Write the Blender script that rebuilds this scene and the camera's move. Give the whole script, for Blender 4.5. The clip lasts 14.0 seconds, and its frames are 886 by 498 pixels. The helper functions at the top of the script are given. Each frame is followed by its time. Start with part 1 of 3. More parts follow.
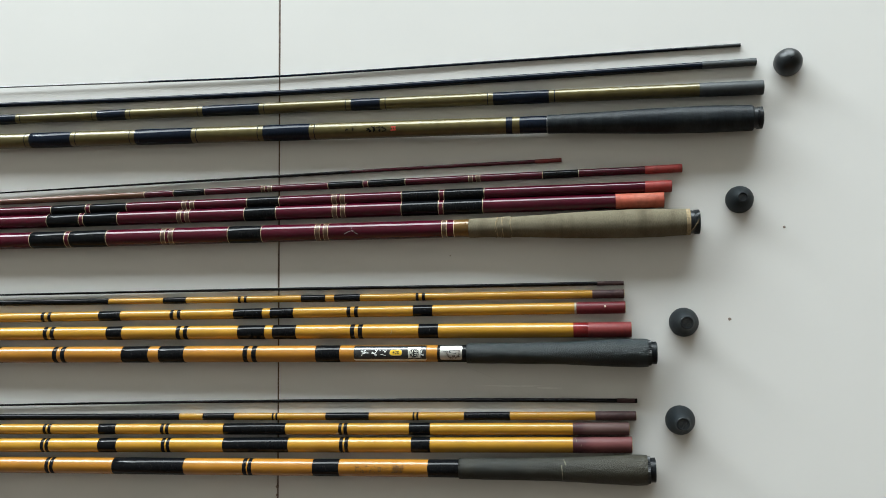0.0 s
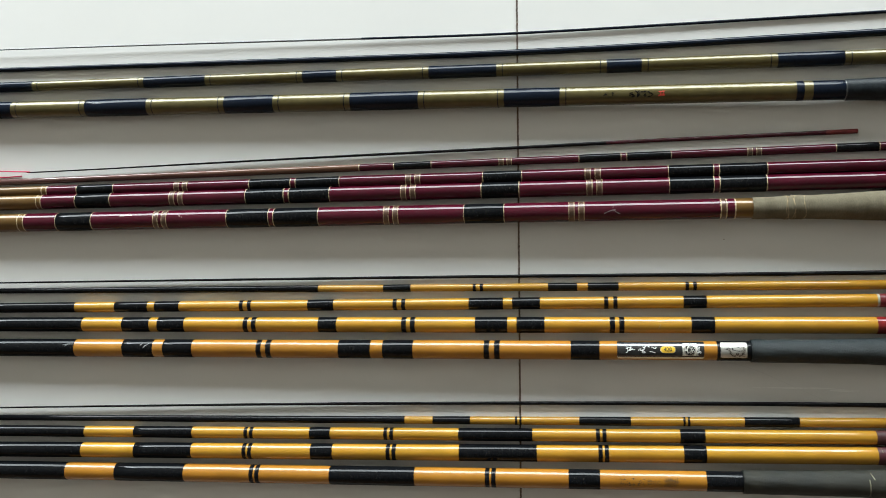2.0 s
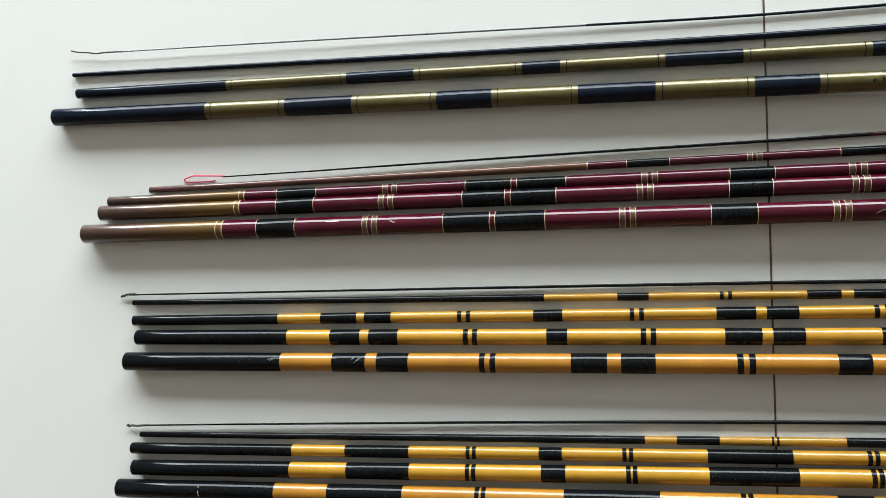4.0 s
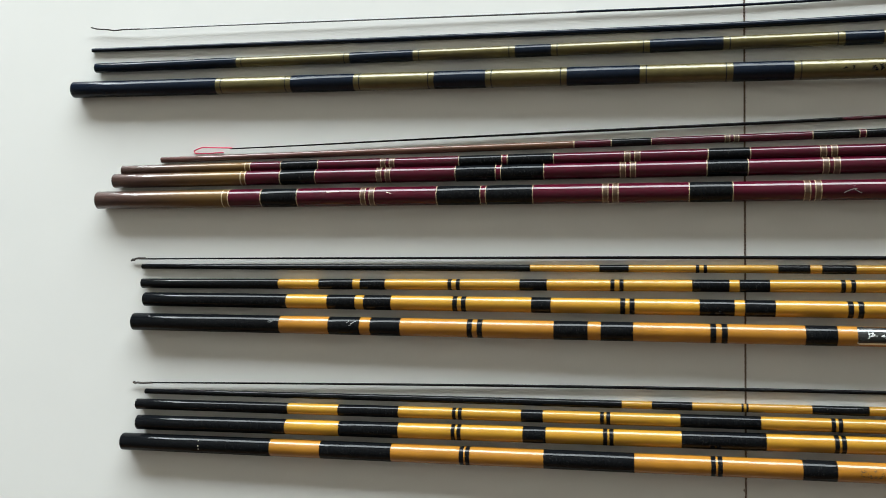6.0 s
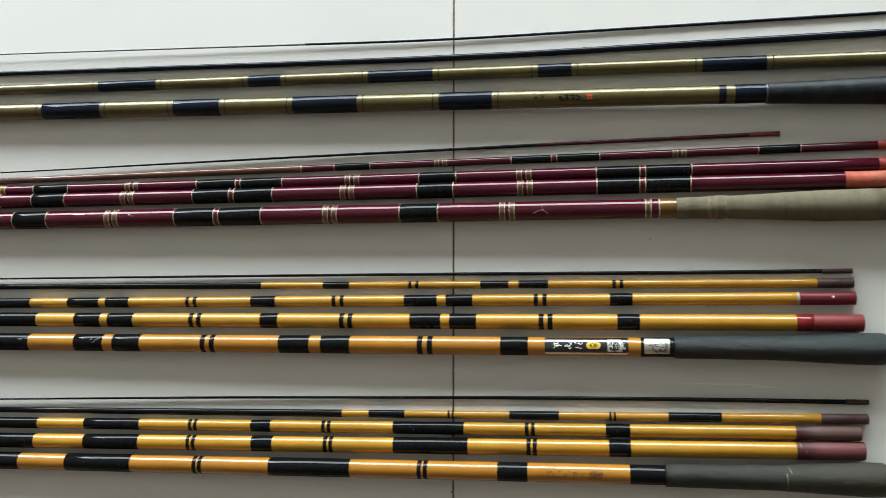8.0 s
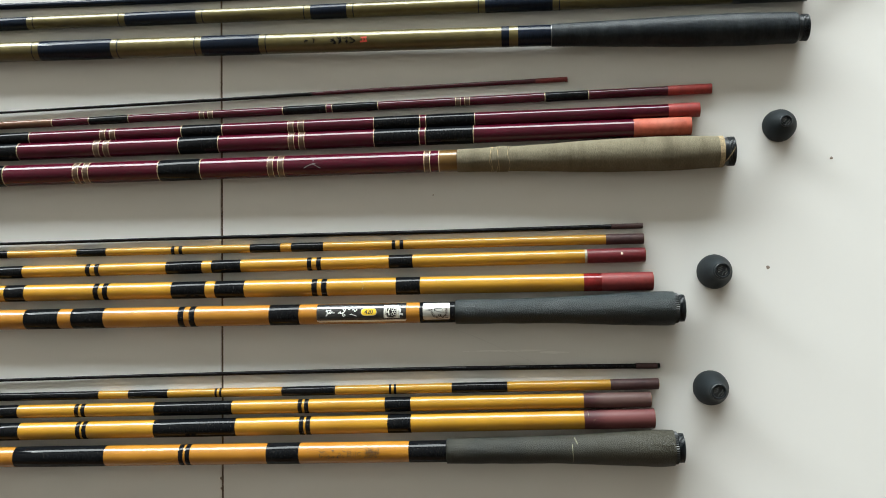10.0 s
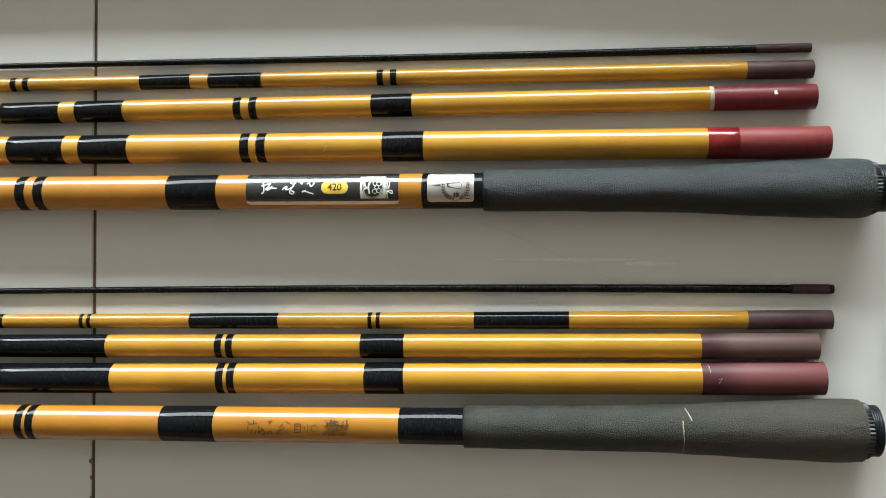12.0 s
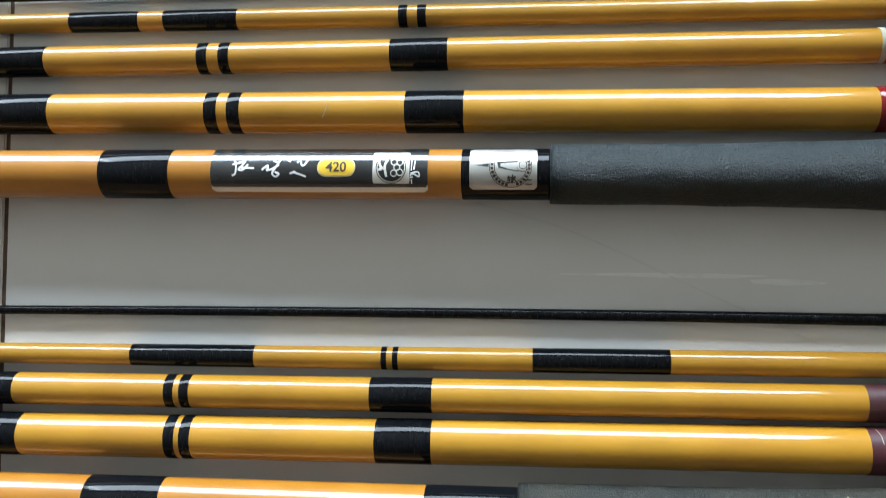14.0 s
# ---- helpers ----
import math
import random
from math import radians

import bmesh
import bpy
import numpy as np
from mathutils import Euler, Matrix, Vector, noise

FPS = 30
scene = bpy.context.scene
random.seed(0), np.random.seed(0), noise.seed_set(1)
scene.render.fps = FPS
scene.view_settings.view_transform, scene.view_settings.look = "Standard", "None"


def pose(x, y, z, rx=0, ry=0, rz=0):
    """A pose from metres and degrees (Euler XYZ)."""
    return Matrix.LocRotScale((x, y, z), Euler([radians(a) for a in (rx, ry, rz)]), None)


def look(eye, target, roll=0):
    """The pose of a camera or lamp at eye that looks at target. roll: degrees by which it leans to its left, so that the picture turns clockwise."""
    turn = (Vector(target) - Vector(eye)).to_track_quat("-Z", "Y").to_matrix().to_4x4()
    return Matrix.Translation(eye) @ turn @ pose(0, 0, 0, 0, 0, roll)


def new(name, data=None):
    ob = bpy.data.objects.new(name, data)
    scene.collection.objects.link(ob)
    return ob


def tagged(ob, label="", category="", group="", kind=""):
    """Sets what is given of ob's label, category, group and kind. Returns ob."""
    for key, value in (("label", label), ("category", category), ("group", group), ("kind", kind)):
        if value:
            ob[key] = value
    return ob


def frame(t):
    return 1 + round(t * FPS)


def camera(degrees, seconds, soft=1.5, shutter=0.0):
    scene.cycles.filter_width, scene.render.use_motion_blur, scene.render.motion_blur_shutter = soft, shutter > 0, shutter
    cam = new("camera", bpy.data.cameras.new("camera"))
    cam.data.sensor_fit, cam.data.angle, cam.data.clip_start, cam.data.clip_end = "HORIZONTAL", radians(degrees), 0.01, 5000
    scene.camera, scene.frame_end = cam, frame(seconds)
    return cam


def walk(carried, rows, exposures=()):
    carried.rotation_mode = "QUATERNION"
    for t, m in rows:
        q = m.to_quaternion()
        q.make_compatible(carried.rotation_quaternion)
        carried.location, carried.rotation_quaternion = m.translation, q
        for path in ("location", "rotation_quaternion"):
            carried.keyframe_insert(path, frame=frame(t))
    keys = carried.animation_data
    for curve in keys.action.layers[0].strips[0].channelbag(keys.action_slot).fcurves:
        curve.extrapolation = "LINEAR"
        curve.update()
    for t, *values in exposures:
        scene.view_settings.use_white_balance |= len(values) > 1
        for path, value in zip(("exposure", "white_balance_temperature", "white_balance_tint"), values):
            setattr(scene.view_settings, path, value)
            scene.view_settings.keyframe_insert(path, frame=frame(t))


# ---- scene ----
# ---------------------------------------------------------------- camera
# x runs along the rods, y across them towards the balcony door, z up from the floor
cam = camera(54.0, 14.0, soft=0.6, shutter=0.2)
PATH = [
    (0, 0.3994, 0.0373, 0.8276, 4.09, 9.72, -0.55),
    (0.5, 0.3717, 0.0409, 0.8066, 3.78, 9.70, -0.32),
    (1, 0.2756, 0.0567, 0.7699, 2.18, 9.56, -0.47),
    (1.5, 0.1930, 0.0504, 0.7666, 2.63, 9.91, -0.38),
    (2, 0.1429, 0.0459, 0.7638, 2.99, 8.85, -0.20),
    (2.5, 0.0826, 0.0458, 0.7466, 3.16, 8.98, -0.52),
    (3, 0.0541, 0.0459, 0.7330, 3.46, 9.51, -0.55),
    (3.5, -0.0022, 0.0642, 0.7139, 2.39, 11.08, -0.90),
    (3.7, -0.0192, 0.0668, 0.7203, 1.99, 11.67, -0.92),
    (5.8, -0.0104, 0.0356, 0.7678, 2.74, 12.80, 0.69),
    (6, 0.0038, 0.0300, 0.7689, 2.99, 12.64, 0.78),
    (6.5, 0.0493, 0.0271, 0.7602, 2.94, 11.92, -0.10),
    (7, 0.0959, 0.0223, 0.7459, 3.19, 11.79, -0.90),
    (7.5, 0.1439, 0.0332, 0.7676, 3.27, 10.49, -0.65),
    (8, 0.2179, 0.0321, 0.7745, 3.86, 9.95, 0.14),
    (8.5, 0.2961, 0.0263, 0.7815, 3.81, 8.35, -1.16),
    (8.7, 0.3258, 0.0214, 0.7894, 4.16, 7.60, -1.20),
    (10.8, 0.3358, -0.0102, 0.5298, 2.71, 5.12, 0.06),
    (11, 0.3295, -0.0219, 0.4834, 3.01, 5.94, 0.65),
    (11.5, 0.3095, -0.0193, 0.4266, 0.01, 5.81, 0.11),
    (12, 0.3034, -0.0302, 0.4061, 0.38, 5.70, 0.18),
    (12.5, 0.2985, -0.0522, 0.3288, 1.00, 5.67, 1.00),
    (13, 0.2855, -0.0554, 0.3003, 0.79, 5.72, 1.28),
    (13.5, 0.2791, -0.0520, 0.2845, 0.66, 5.39, 1.37),
    (14, 0.2799, -0.0329, 0.2883, 1.70, 6.37, 0.92),
]
EXPOSURES = [(0.0, -0.05, 6500, 10), (1.5, 0.04, 6550, 10), (3.7, 0.05, 6550, 10), (8.7, 0.01, 6600, 10), (10.8, 0.42, 6750, 10), (12.0, 0.41, 6650, 10), (14.0, 0.41, 5850, 10)]
walk(cam, [(t, pose(x, y, z, rx, ry, rz)) for t, x, y, z, rx, ry, rz in PATH], EXPOSURES)

# ---------------------------------------------------------------- world and light
world = bpy.data.worlds.new("sky")
world.use_nodes = True
scene.world = world
wn = world.node_tree.nodes
sky = wn.new("ShaderNodeTexSky")
sky.sky_type, sky.sun_disc = "NISHITA", False
sky.sun_elevation, sky.sun_rotation = radians(40), radians(150)
world.node_tree.links.new(sky.outputs[0], wn["Background"].inputs[0])
wn["Background"].inputs[1].default_value = 0.1


def window_light(x, wide, watts):
    """Daylight in the window's opening: an open stretch of bright sky or a stretch of shaded outlook."""
    lamp = bpy.data.lights.new("window_daylight", "AREA")
    lamp.shape, lamp.size, lamp.size_y = "RECTANGLE", wide, 1.8
    lamp.energy, lamp.color = watts, (0.875, 0.975, 1.0)
    new("window_daylight", lamp).matrix_world = look((x, 3.67, 1.15), (x, 0.0, 1.15))


window_light(-0.6, 5.8, 575.0)
window_light(-3.72, 0.4, 105.0)
window_light(-2.6, 0.25, 45.0)


# ---------------------------------------------------------------- materials
def material(name, colour, rough=0.5, metal=0.0, coat=0.0, spread=0.15, scale=60.0, stretch=(1, 1, 1), bump=0.0, bump_scale=900.0,
             rough_spread=0.1, second=None, second_amount=0.0, second_scale=25.0, coat_rough=0.06, specular=0.5, deep=0.0006, fade=None):
    """A procedural surface: a base colour varied at two scales, a varied roughness and a fine relief."""
    mat = bpy.data.materials.new(name)
    mat.use_nodes = True
    n, l = mat.node_tree.nodes, mat.node_tree.links
    b = n["Principled BSDF"]
    coord = n.new("ShaderNodeTexCoord")
    mapping = n.new("ShaderNodeMapping")
    mapping.inputs["Scale"].default_value = stretch
    l.new(coord.outputs["Object"], mapping.inputs[0])
    fine = n.new("ShaderNodeTexNoise")
    fine.inputs["Scale"].default_value, fine.inputs["Detail"].default_value = scale, 6
    l.new(mapping.outputs[0], fine.inputs["Vector"])
    ramp = n.new("ShaderNodeMapRange")
    ramp.inputs[1].default_value, ramp.inputs[2].default_value = 0.3, 0.7
    ramp.inputs[3].default_value, ramp.inputs[4].default_value = 1 - spread, 1 + spread
    l.new(fine.outputs[0], ramp.inputs[0])
    scaled = n.new("ShaderNodeVectorMath")
    scaled.operation = "SCALE"
    scaled.inputs[0].default_value = colour
    l.new(ramp.outputs[0], scaled.inputs["Scale"])
    out = scaled.outputs[0]
    if second:
        patch = n.new("ShaderNodeTexNoise")
        patch.inputs["Scale"].default_value, patch.inputs["Detail"].default_value = second_scale, 4
        l.new(mapping.outputs[0], patch.inputs["Vector"])
        cut = n.new("ShaderNodeMapRange")
        cut.inputs[1].default_value, cut.inputs[2].default_value = 0.45, 0.75
        cut.inputs[3].default_value, cut.inputs[4].default_value = 0.0, second_amount
        l.new(patch.outputs[0], cut.inputs[0])
        mix = n.new("ShaderNodeMix")
        mix.data_type = "RGBA"
        mix.inputs[7].default_value = (*second, 1)
        l.new(cut.outputs[0], mix.inputs[0])
        l.new(out, mix.inputs[6])
        out = mix.outputs[2]
    if fade:
        # a lacquer sprayed so that it changes colour along the tube
        end_colour, x0, x1 = fade
        split = n.new("ShaderNodeSeparateXYZ")
        l.new(coord.outputs["Object"], split.inputs[0])
        along = n.new("ShaderNodeMapRange")
        along.interpolation_type = "SMOOTHSTEP"
        along.inputs[1].default_value, along.inputs[2].default_value = x0, x1
        l.new(split.outputs[0], along.inputs[0])
        blend = n.new("ShaderNodeMix")
        blend.data_type = "RGBA"
        blend.inputs[7].default_value = (*end_colour, 1)
        l.new(along.outputs[0], blend.inputs[0])
        l.new(out, blend.inputs[6])
        out = blend.outputs[2]
    l.new(out, b.inputs["Base Color"])
    rr = n.new("ShaderNodeMapRange")
    rr.inputs[1].default_value, rr.inputs[2].default_value = 0.3, 0.7
    rr.inputs[3].default_value, rr.inputs[4].default_value = rough * (1 - rough_spread), min(1, rough * (1 + rough_spread))
    l.new(fine.outputs[0], rr.inputs[0])
    l.new(rr.outputs[0], b.inputs["Roughness"])
    b.inputs["Metallic"].default_value = metal
    b.inputs["Coat Weight"].default_value, b.inputs["Coat Roughness"].default_value = coat, coat_rough
    b.inputs["Specular IOR Level"].default_value = specular
    if bump:
        grain = n.new("ShaderNodeTexNoise")
        grain.inputs["Scale"].default_value, grain.inputs["Detail"].default_value = bump_scale, 3
        l.new(mapping.outputs[0], grain.inputs["Vector"])
        bp = n.new("ShaderNodeBump")
        bp.inputs["Strength"].default_value, bp.inputs["Distance"].default_value = bump, deep
        l.new(grain.outputs[0], bp.inputs["Height"])
        l.new(bp.outputs[0], b.inputs["Normal"])
        if coat:
            l.new(bp.outputs[0], b.inputs["Coat Normal"])
    return mat


# lacquers on the rods: slight streaks that run round the tube
RING = (6, 1, 1)
AMBER = material("amber_lacquer", (0.374, 0.186, 0.012), 0.42, specular=0.2, coat=0.95, spread=0.10, scale=45, second=(0.31, 0.120, 0.010), second_amount=0.45, second_scale=14, coat_rough=0.07)
AMBER_DEEP = material("deep_amber_lacquer", (0.305, 0.126, 0.010), 0.42, specular=0.2, coat=0.85, spread=0.10, scale=45, second=(0.27, 0.095, 0.008), second_amount=0.45, second_scale=14, coat_rough=0.08)
BLACK = material("black_lacquer", (0.0035, 0.004, 0.005), 0.36, coat=0.34, specular=0.0, spread=0.4, scale=260, stretch=RING, bump=0.06, bump_scale=420, coat_rough=0.06)
NAVY = material("navy_lacquer", (0.0038, 0.0068, 0.0140), 0.4, coat=0.36, specular=0.0, spread=0.4, scale=260, stretch=RING, bump=0.06, bump_scale=420, coat_rough=0.07)
OLIVE = material("olive_metallic_lacquer", (0.078, 0.061, 0.018), 0.36, metal=0.4, coat=0.7, specular=0.2, spread=0.12, scale=120, coat_rough=0.09)
MAROON = material("maroon_lacquer", (0.048, 0.0022, 0.0095), 0.35, coat=0.8, specular=0.0, spread=0.15, scale=60)
BRONZE = material("bronze_lacquer", (0.050, 0.023, 0.018), 0.38, metal=0.3, specular=0.2, coat=0.7, spread=0.3, scale=70, stretch=(1, 5, 5), fade=((0.105, 0.053, 0.011), 0.02, 0.135))
BRONZE_PLUM = material("plum_bronze_lacquer", (0.085, 0.034, 0.030), 0.38, metal=0.25, specular=0.2, coat=0.8, spread=0.15, scale=70, fade=((0.105, 0.046, 0.024), 0.1, 0.4))
GOLD = material("gold_thread", (0.062, 0.026, 0.012), 0.4, metal=0.3, coat=0.6, spread=0.2, scale=400, stretch=RING)
CREAM = material("cream_thread", (0.46, 0.37, 0.22), 0.45, spread=0.2, scale=400)
RED_END = material("matte_red_ferrule", (0.150, 0.020, 0.019), 0.5, spread=0.2, scale=300, bump=0.06, second=(0.17, 0.030, 0.032), second_amount=0.5, second_scale=70, specular=0.3)
ORANGE_END = material("matte_orange_ferrule", (0.34, 0.075, 0.045), 0.55, spread=0.25, scale=200, bump=0.05, second=(0.42, 0.15, 0.10), second_amount=0.6, second_scale=50, specular=0.25)
DARK_RED_END = material("matte_dark_red_ferrule", (0.105, 0.011, 0.014), 0.38, spread=0.2, scale=300, bump=0.06, second=(0.10, 0.016, 0.024), second_amount=0.5, second_scale=70, specular=0.3)
GLOSS_RED = material("glossy_red_lacquer", (0.135, 0.010, 0.010), 0.4, coat=0.8, spread=0.3, scale=200, bump=0.1, specular=0.0)
ROSE_END = material("matte_rose_brown_ferrule", (0.046, 0.010, 0.013), 0.5, spread=0.3, scale=300, bump=0.1, second=(0.075, 0.024, 0.026), second_amount=0.45, second_scale=60, specular=0.3, fade=((0.122, 0.038, 0.038), 0.850, 0.868))
BROWN_END = material("matte_brown_ferrule", (0.046, 0.021, 0.022), 0.52, spread=0.25, scale=300, bump=0.06, second=(0.085, 0.048, 0.042), second_amount=0.5, second_scale=80, specular=0.3)
DUSTY_END = material("dusty_brown_ferrule", (0.044, 0.012, 0.014), 0.5, spread=0.3, scale=300, bump=0.1, second=(0.070, 0.034, 0.030), second_amount=0.5, second_scale=70, specular=0.3, fade=((0.094, 0.052, 0.047), 0.852, 0.866))
GREY_END = material("matte_grey_ferrule", (0.024, 0.028, 0.030), 0.55, spread=0.3, scale=250, bump=0.06, specular=0.4)
GREY_TIP = material("grey_glass_fibre", (0.050, 0.052, 0.052), 0.35, coat=0.5, spread=0.2)
PLASTIC = material("black_plastic", (0.007, 0.009, 0.011), 0.36, spread=0.3, scale=200, bump=0.03, specular=0.35)
RUBBER = material("black_rubber", (0.008, 0.011, 0.013), 0.55, spread=0.3, scale=150, bump=0.1, bump_scale=700, specular=0.17)
GRIP_BLACK = material("black_pebbled_grip", (0.0014, 0.0058, 0.0072), 0.36, spread=0.7, scale=1300, bump=0.9, bump_scale=2400, deep=0.0007, second=(0.004, 0.011, 0.013), second_amount=0.5, second_scale=40, specular=0.46)
GRIP_OLIVE = material("worn_olive_grip", (0.007, 0.0082, 0.0058), 0.46, spread=0.7, scale=1300, bump=0.9, bump_scale=2400, deep=0.0006, second=(0.030, 0.026, 0.016), second_amount=0.6, second_scale=35, specular=0.36, fade=((0.024, 0.0215, 0.013), 0.78, 0.93))
GRIP_SMOOTH = material("smooth_black_grip", (0.007, 0.0095, 0.012), 0.46, spread=0.4, scale=300, stretch=(2, 1, 1), bump=0.35, bump_scale=500, second=(0.045, 0.052, 0.052), second_amount=0.35, second_scale=45, specular=0.15)
GRIP_KHAKI = material("khaki_cord_wrap", (0.132, 0.115, 0.080), 0.85, spread=0.2, scale=700, stretch=(3, 0.7, 0.7), bump=0.6, bump_scale=1100, second=(0.058, 0.046, 0.031), second_amount=0.6, second_scale=32, specular=0.03)
FRAY = material("frayed_straw_thread", (0.27, 0.20, 0.11), 0.8, spread=0.3, scale=500)
WHITE_LABEL = material("silver_white_label", (0.62, 0.60, 0.54), 0.3, metal=0.3, coat=0.8, spread=0.06)
BLACK_LABEL = material("black_label_film", (0.010, 0.011, 0.012), 0.25, coat=1.0, spread=0.3)
WORN_EDGE = material("bare_pale_fibre", (0.30, 0.29, 0.23), 0.6, spread=0.15, scale=300)
TEAR = material("pale_yellow_fibre", (0.34, 0.31, 0.21), 0.8, spread=0.25, scale=500)
YELLOW_LABEL = material("yellow_label_print", (0.72, 0.46, 0.03), 0.3, coat=0.8, spread=0.05)
GREY_LIGHT = material("chipped_lacquer", (0.26, 0.25, 0.25), 0.6, spread=0.3, scale=500)
WHITE_INK = material("white_label_print", (0.68, 0.68, 0.66), 0.4, coat=0.5, spread=0.05)
FADED_RED = material("faded_red_ferrule", (0.23, 0.028, 0.024), 0.5, spread=0.2, scale=200, bump=0.05, specular=0.3)
SILVER = material("silver_foil_label", (0.50, 0.49, 0.455), 0.34, metal=0.75, coat=0.5, spread=0.08, scale=200)
INK = material("dark_brown_ink", (0.030, 0.016, 0.008), 0.5, spread=0.3)
PALE = material("pale_scratch", (0.62, 0.58, 0.46), 0.6, spread=0.2, scale=500)
RED_CORD = material("red_cord", (0.70, 0.05, 0.12), 0.7, spread=0.2, scale=600)
RED_INK = material("red_stamp_ink", (0.50, 0.045, 0.022), 0.5, spread=0.2, scale=500)
DARK_CORD = material("dark_cord", (0.045, 0.035, 0.030), 0.75, spread=0.3, scale=600)
TILE = material("polished_white_tile", (0.67, 0.658, 0.638), 0.16, spread=0.012, scale=6, rough_spread=0.25, second=(0.61, 0.60, 0.585), second_amount=0.35, second_scale=3.2, specular=0.5)
GROUT = material("dark_dirty_grout", (0.11, 0.072, 0.050), 0.9, spread=0.5, scale=180, bump=0.3)
SPECK = material("brown_speck", (0.22, 0.17, 0.14), 0.8, spread=0.3)
SMEAR = material("dry_smear", (0.715, 0.705, 0.685), 0.28, spread=0.04)
FAINT = material("faint_grey_mark", (0.585, 0.57, 0.555), 0.35, spread=0.06)
# brown of the unseen east and north walls, picked to warm the ambient light
WALL = material("unseen_warm_wall", (0.18, 0.146, 0.110), 0.8, spread=0.03, scale=5)
# red-brown picked to warm the shadows and the rods' lower reflections
BROWN_BOUNCE = material("unseen_brown_bounce", (0.190, 0.108, 0.062), 0.8, spread=0.04, scale=5)
# bright pale green picked so the west side fills the floor shadows
FILL_WALL = material("unseen_pale_green_fill", (0.58, 0.61, 0.56), 0.8, spread=0.03, scale=5)
# dark grey picked to hold down bounce and reflections in the lacquer
DIM_CEILING = material("unseen_dim_ceiling", (0.130, 0.116, 0.098), 0.85, spread=0.02, scale=5)
FRAME = material("white_window_frame", (0.75, 0.75, 0.74), 0.4, spread=0.04)
GLASS = bpy.data.materials.new("window_glass")
GLASS.use_nodes = True
gb = GLASS.node_tree.nodes["Principled BSDF"]
gb.inputs["Transmission Weight"].default_value, gb.inputs["Roughness"].default_value, gb.inputs["IOR"].default_value = 1.0, 0.0, 1.45


# ---------------------------------------------------------------- mesh helpers
def finish(name, bm, mat, parent=None, label="", smooth=35):
    me = bpy.data.meshes.new(name)
    bmesh.ops.recalc_face_normals(bm, faces=bm.faces[:])
    bm.to_mesh(me)
    bm.free()
    me.materials.append(mat)
    if smooth:
        me.polygons.foreach_set("use_smooth", [True] * len(me.polygons))
        me.set_sharp_from_angle(angle=radians(smooth))
    ob = new(name, me)
    if parent:
        ob.parent = parent
    if label:
        ob["label"] = label
    return ob


part = finish


def box_bm(x0, x1, y0, y1, z0, z1, bevel=0.0):
    bm = bmesh.new()
    bmesh.ops.create_cube(bm, size=1)
    for v in bm.verts:
        v.co = Vector(((x0 + x1) / 2 + v.co.x * (x1 - x0), (y0 + y1) / 2 + v.co.y * (y1 - y0), (z0 + z1) / 2 + v.co.z * (z1 - z0)))
    if bevel:
        bmesh.ops.bevel(bm, geom=bm.edges[:], offset=bevel, segments=2, affect="EDGES")
    return bm


def lathe(profile, segs=28, rough=0.0, axis="x", pebble=0.0, winding=0.0):
    """A body of revolution from (distance along the axis, radius) pairs, closed at both ends; rough: an uneven skin; pebble: a grained
    skin; winding: the ridges of a wound cord."""
    bm = bmesh.new()
    rings = []
    for s, r in profile:
        ring = []
        for k in range(segs):
            a = 2 * math.pi * k / segs
            q = r
            if rough:
                q += rough * noise.noise(Vector((s * 90, math.cos(a) * r * 260, math.sin(a) * r * 260)))
            if pebble:
                q += pebble * noise.noise(Vector((s * 1900, math.cos(a) * r * 1900, math.sin(a) * r * 1900)))
            if winding:
                q += winding * math.sin(s * 6283 / 1.05 + 0.6 * math.sin(a + s * 130))
            c = (s, q * math.sin(a), q * math.cos(a)) if axis == "x" else (q * math.cos(a), q * math.sin(a), s)
            ring.append(bm.verts.new(c))
        rings.append(ring)
    for a, b in zip(rings, rings[1:]):
        for k in range(segs):
            bm.faces.new((a[k], a[(k + 1) % segs], b[(k + 1) % segs], b[k]))
    bm.faces.new(rings[0])
    bm.faces.new(rings[-1])
    return bm


def sweep(points, radii, segs=10):
    """A round bar along a polyline."""
    bm = bmesh.new()
    pts = [Vector(p) for p in points]
    rings = []
    for i, p in enumerate(pts):
        d = (pts[min(i + 1, len(pts) - 1)] - pts[max(i - 1, 0)]).normalized()
        side = d.cross(Vector((0, 0, 1)))
        side = side.normalized() if side.length > 1e-6 else Vector((1, 0, 0))
        up = side.cross(d)
        r = radii[i]
        rings.append([bm.verts.new(p + r * (math.cos(a) * side + math.sin(a) * up)) for a in (2 * math.pi * k / segs for k in range(segs))])
    for a, b in zip(rings, rings[1:]):
        for k in range(segs):
            bm.faces.new((a[k], a[(k + 1) % segs], b[(k + 1) % segs], b[k]))
    bm.faces.new(rings[0])
    bm.faces.new(rings[-1])
    return bm


def smooth_line(points, steps=10):
    """Catmull-Rom through a few points."""
    p = [Vector(q) for q in points]
    p = [2 * p[0] - p[1]] + p + [2 * p[-1] - p[-2]]
    out = []
    for i in range(1, len(p) - 2):
        for k in range(steps):
            t = k / steps
            a, b, c, d = p[i - 1], p[i], p[i + 1], p[i + 2]
            out.append(0.5 * (2 * b + (c - a) * t + (2 * a - 5 * b + 4 * c - d) * t * t + (3 * b - a - 3 * c + d) * t ** 3))
    out.append(p[-2])
    return out


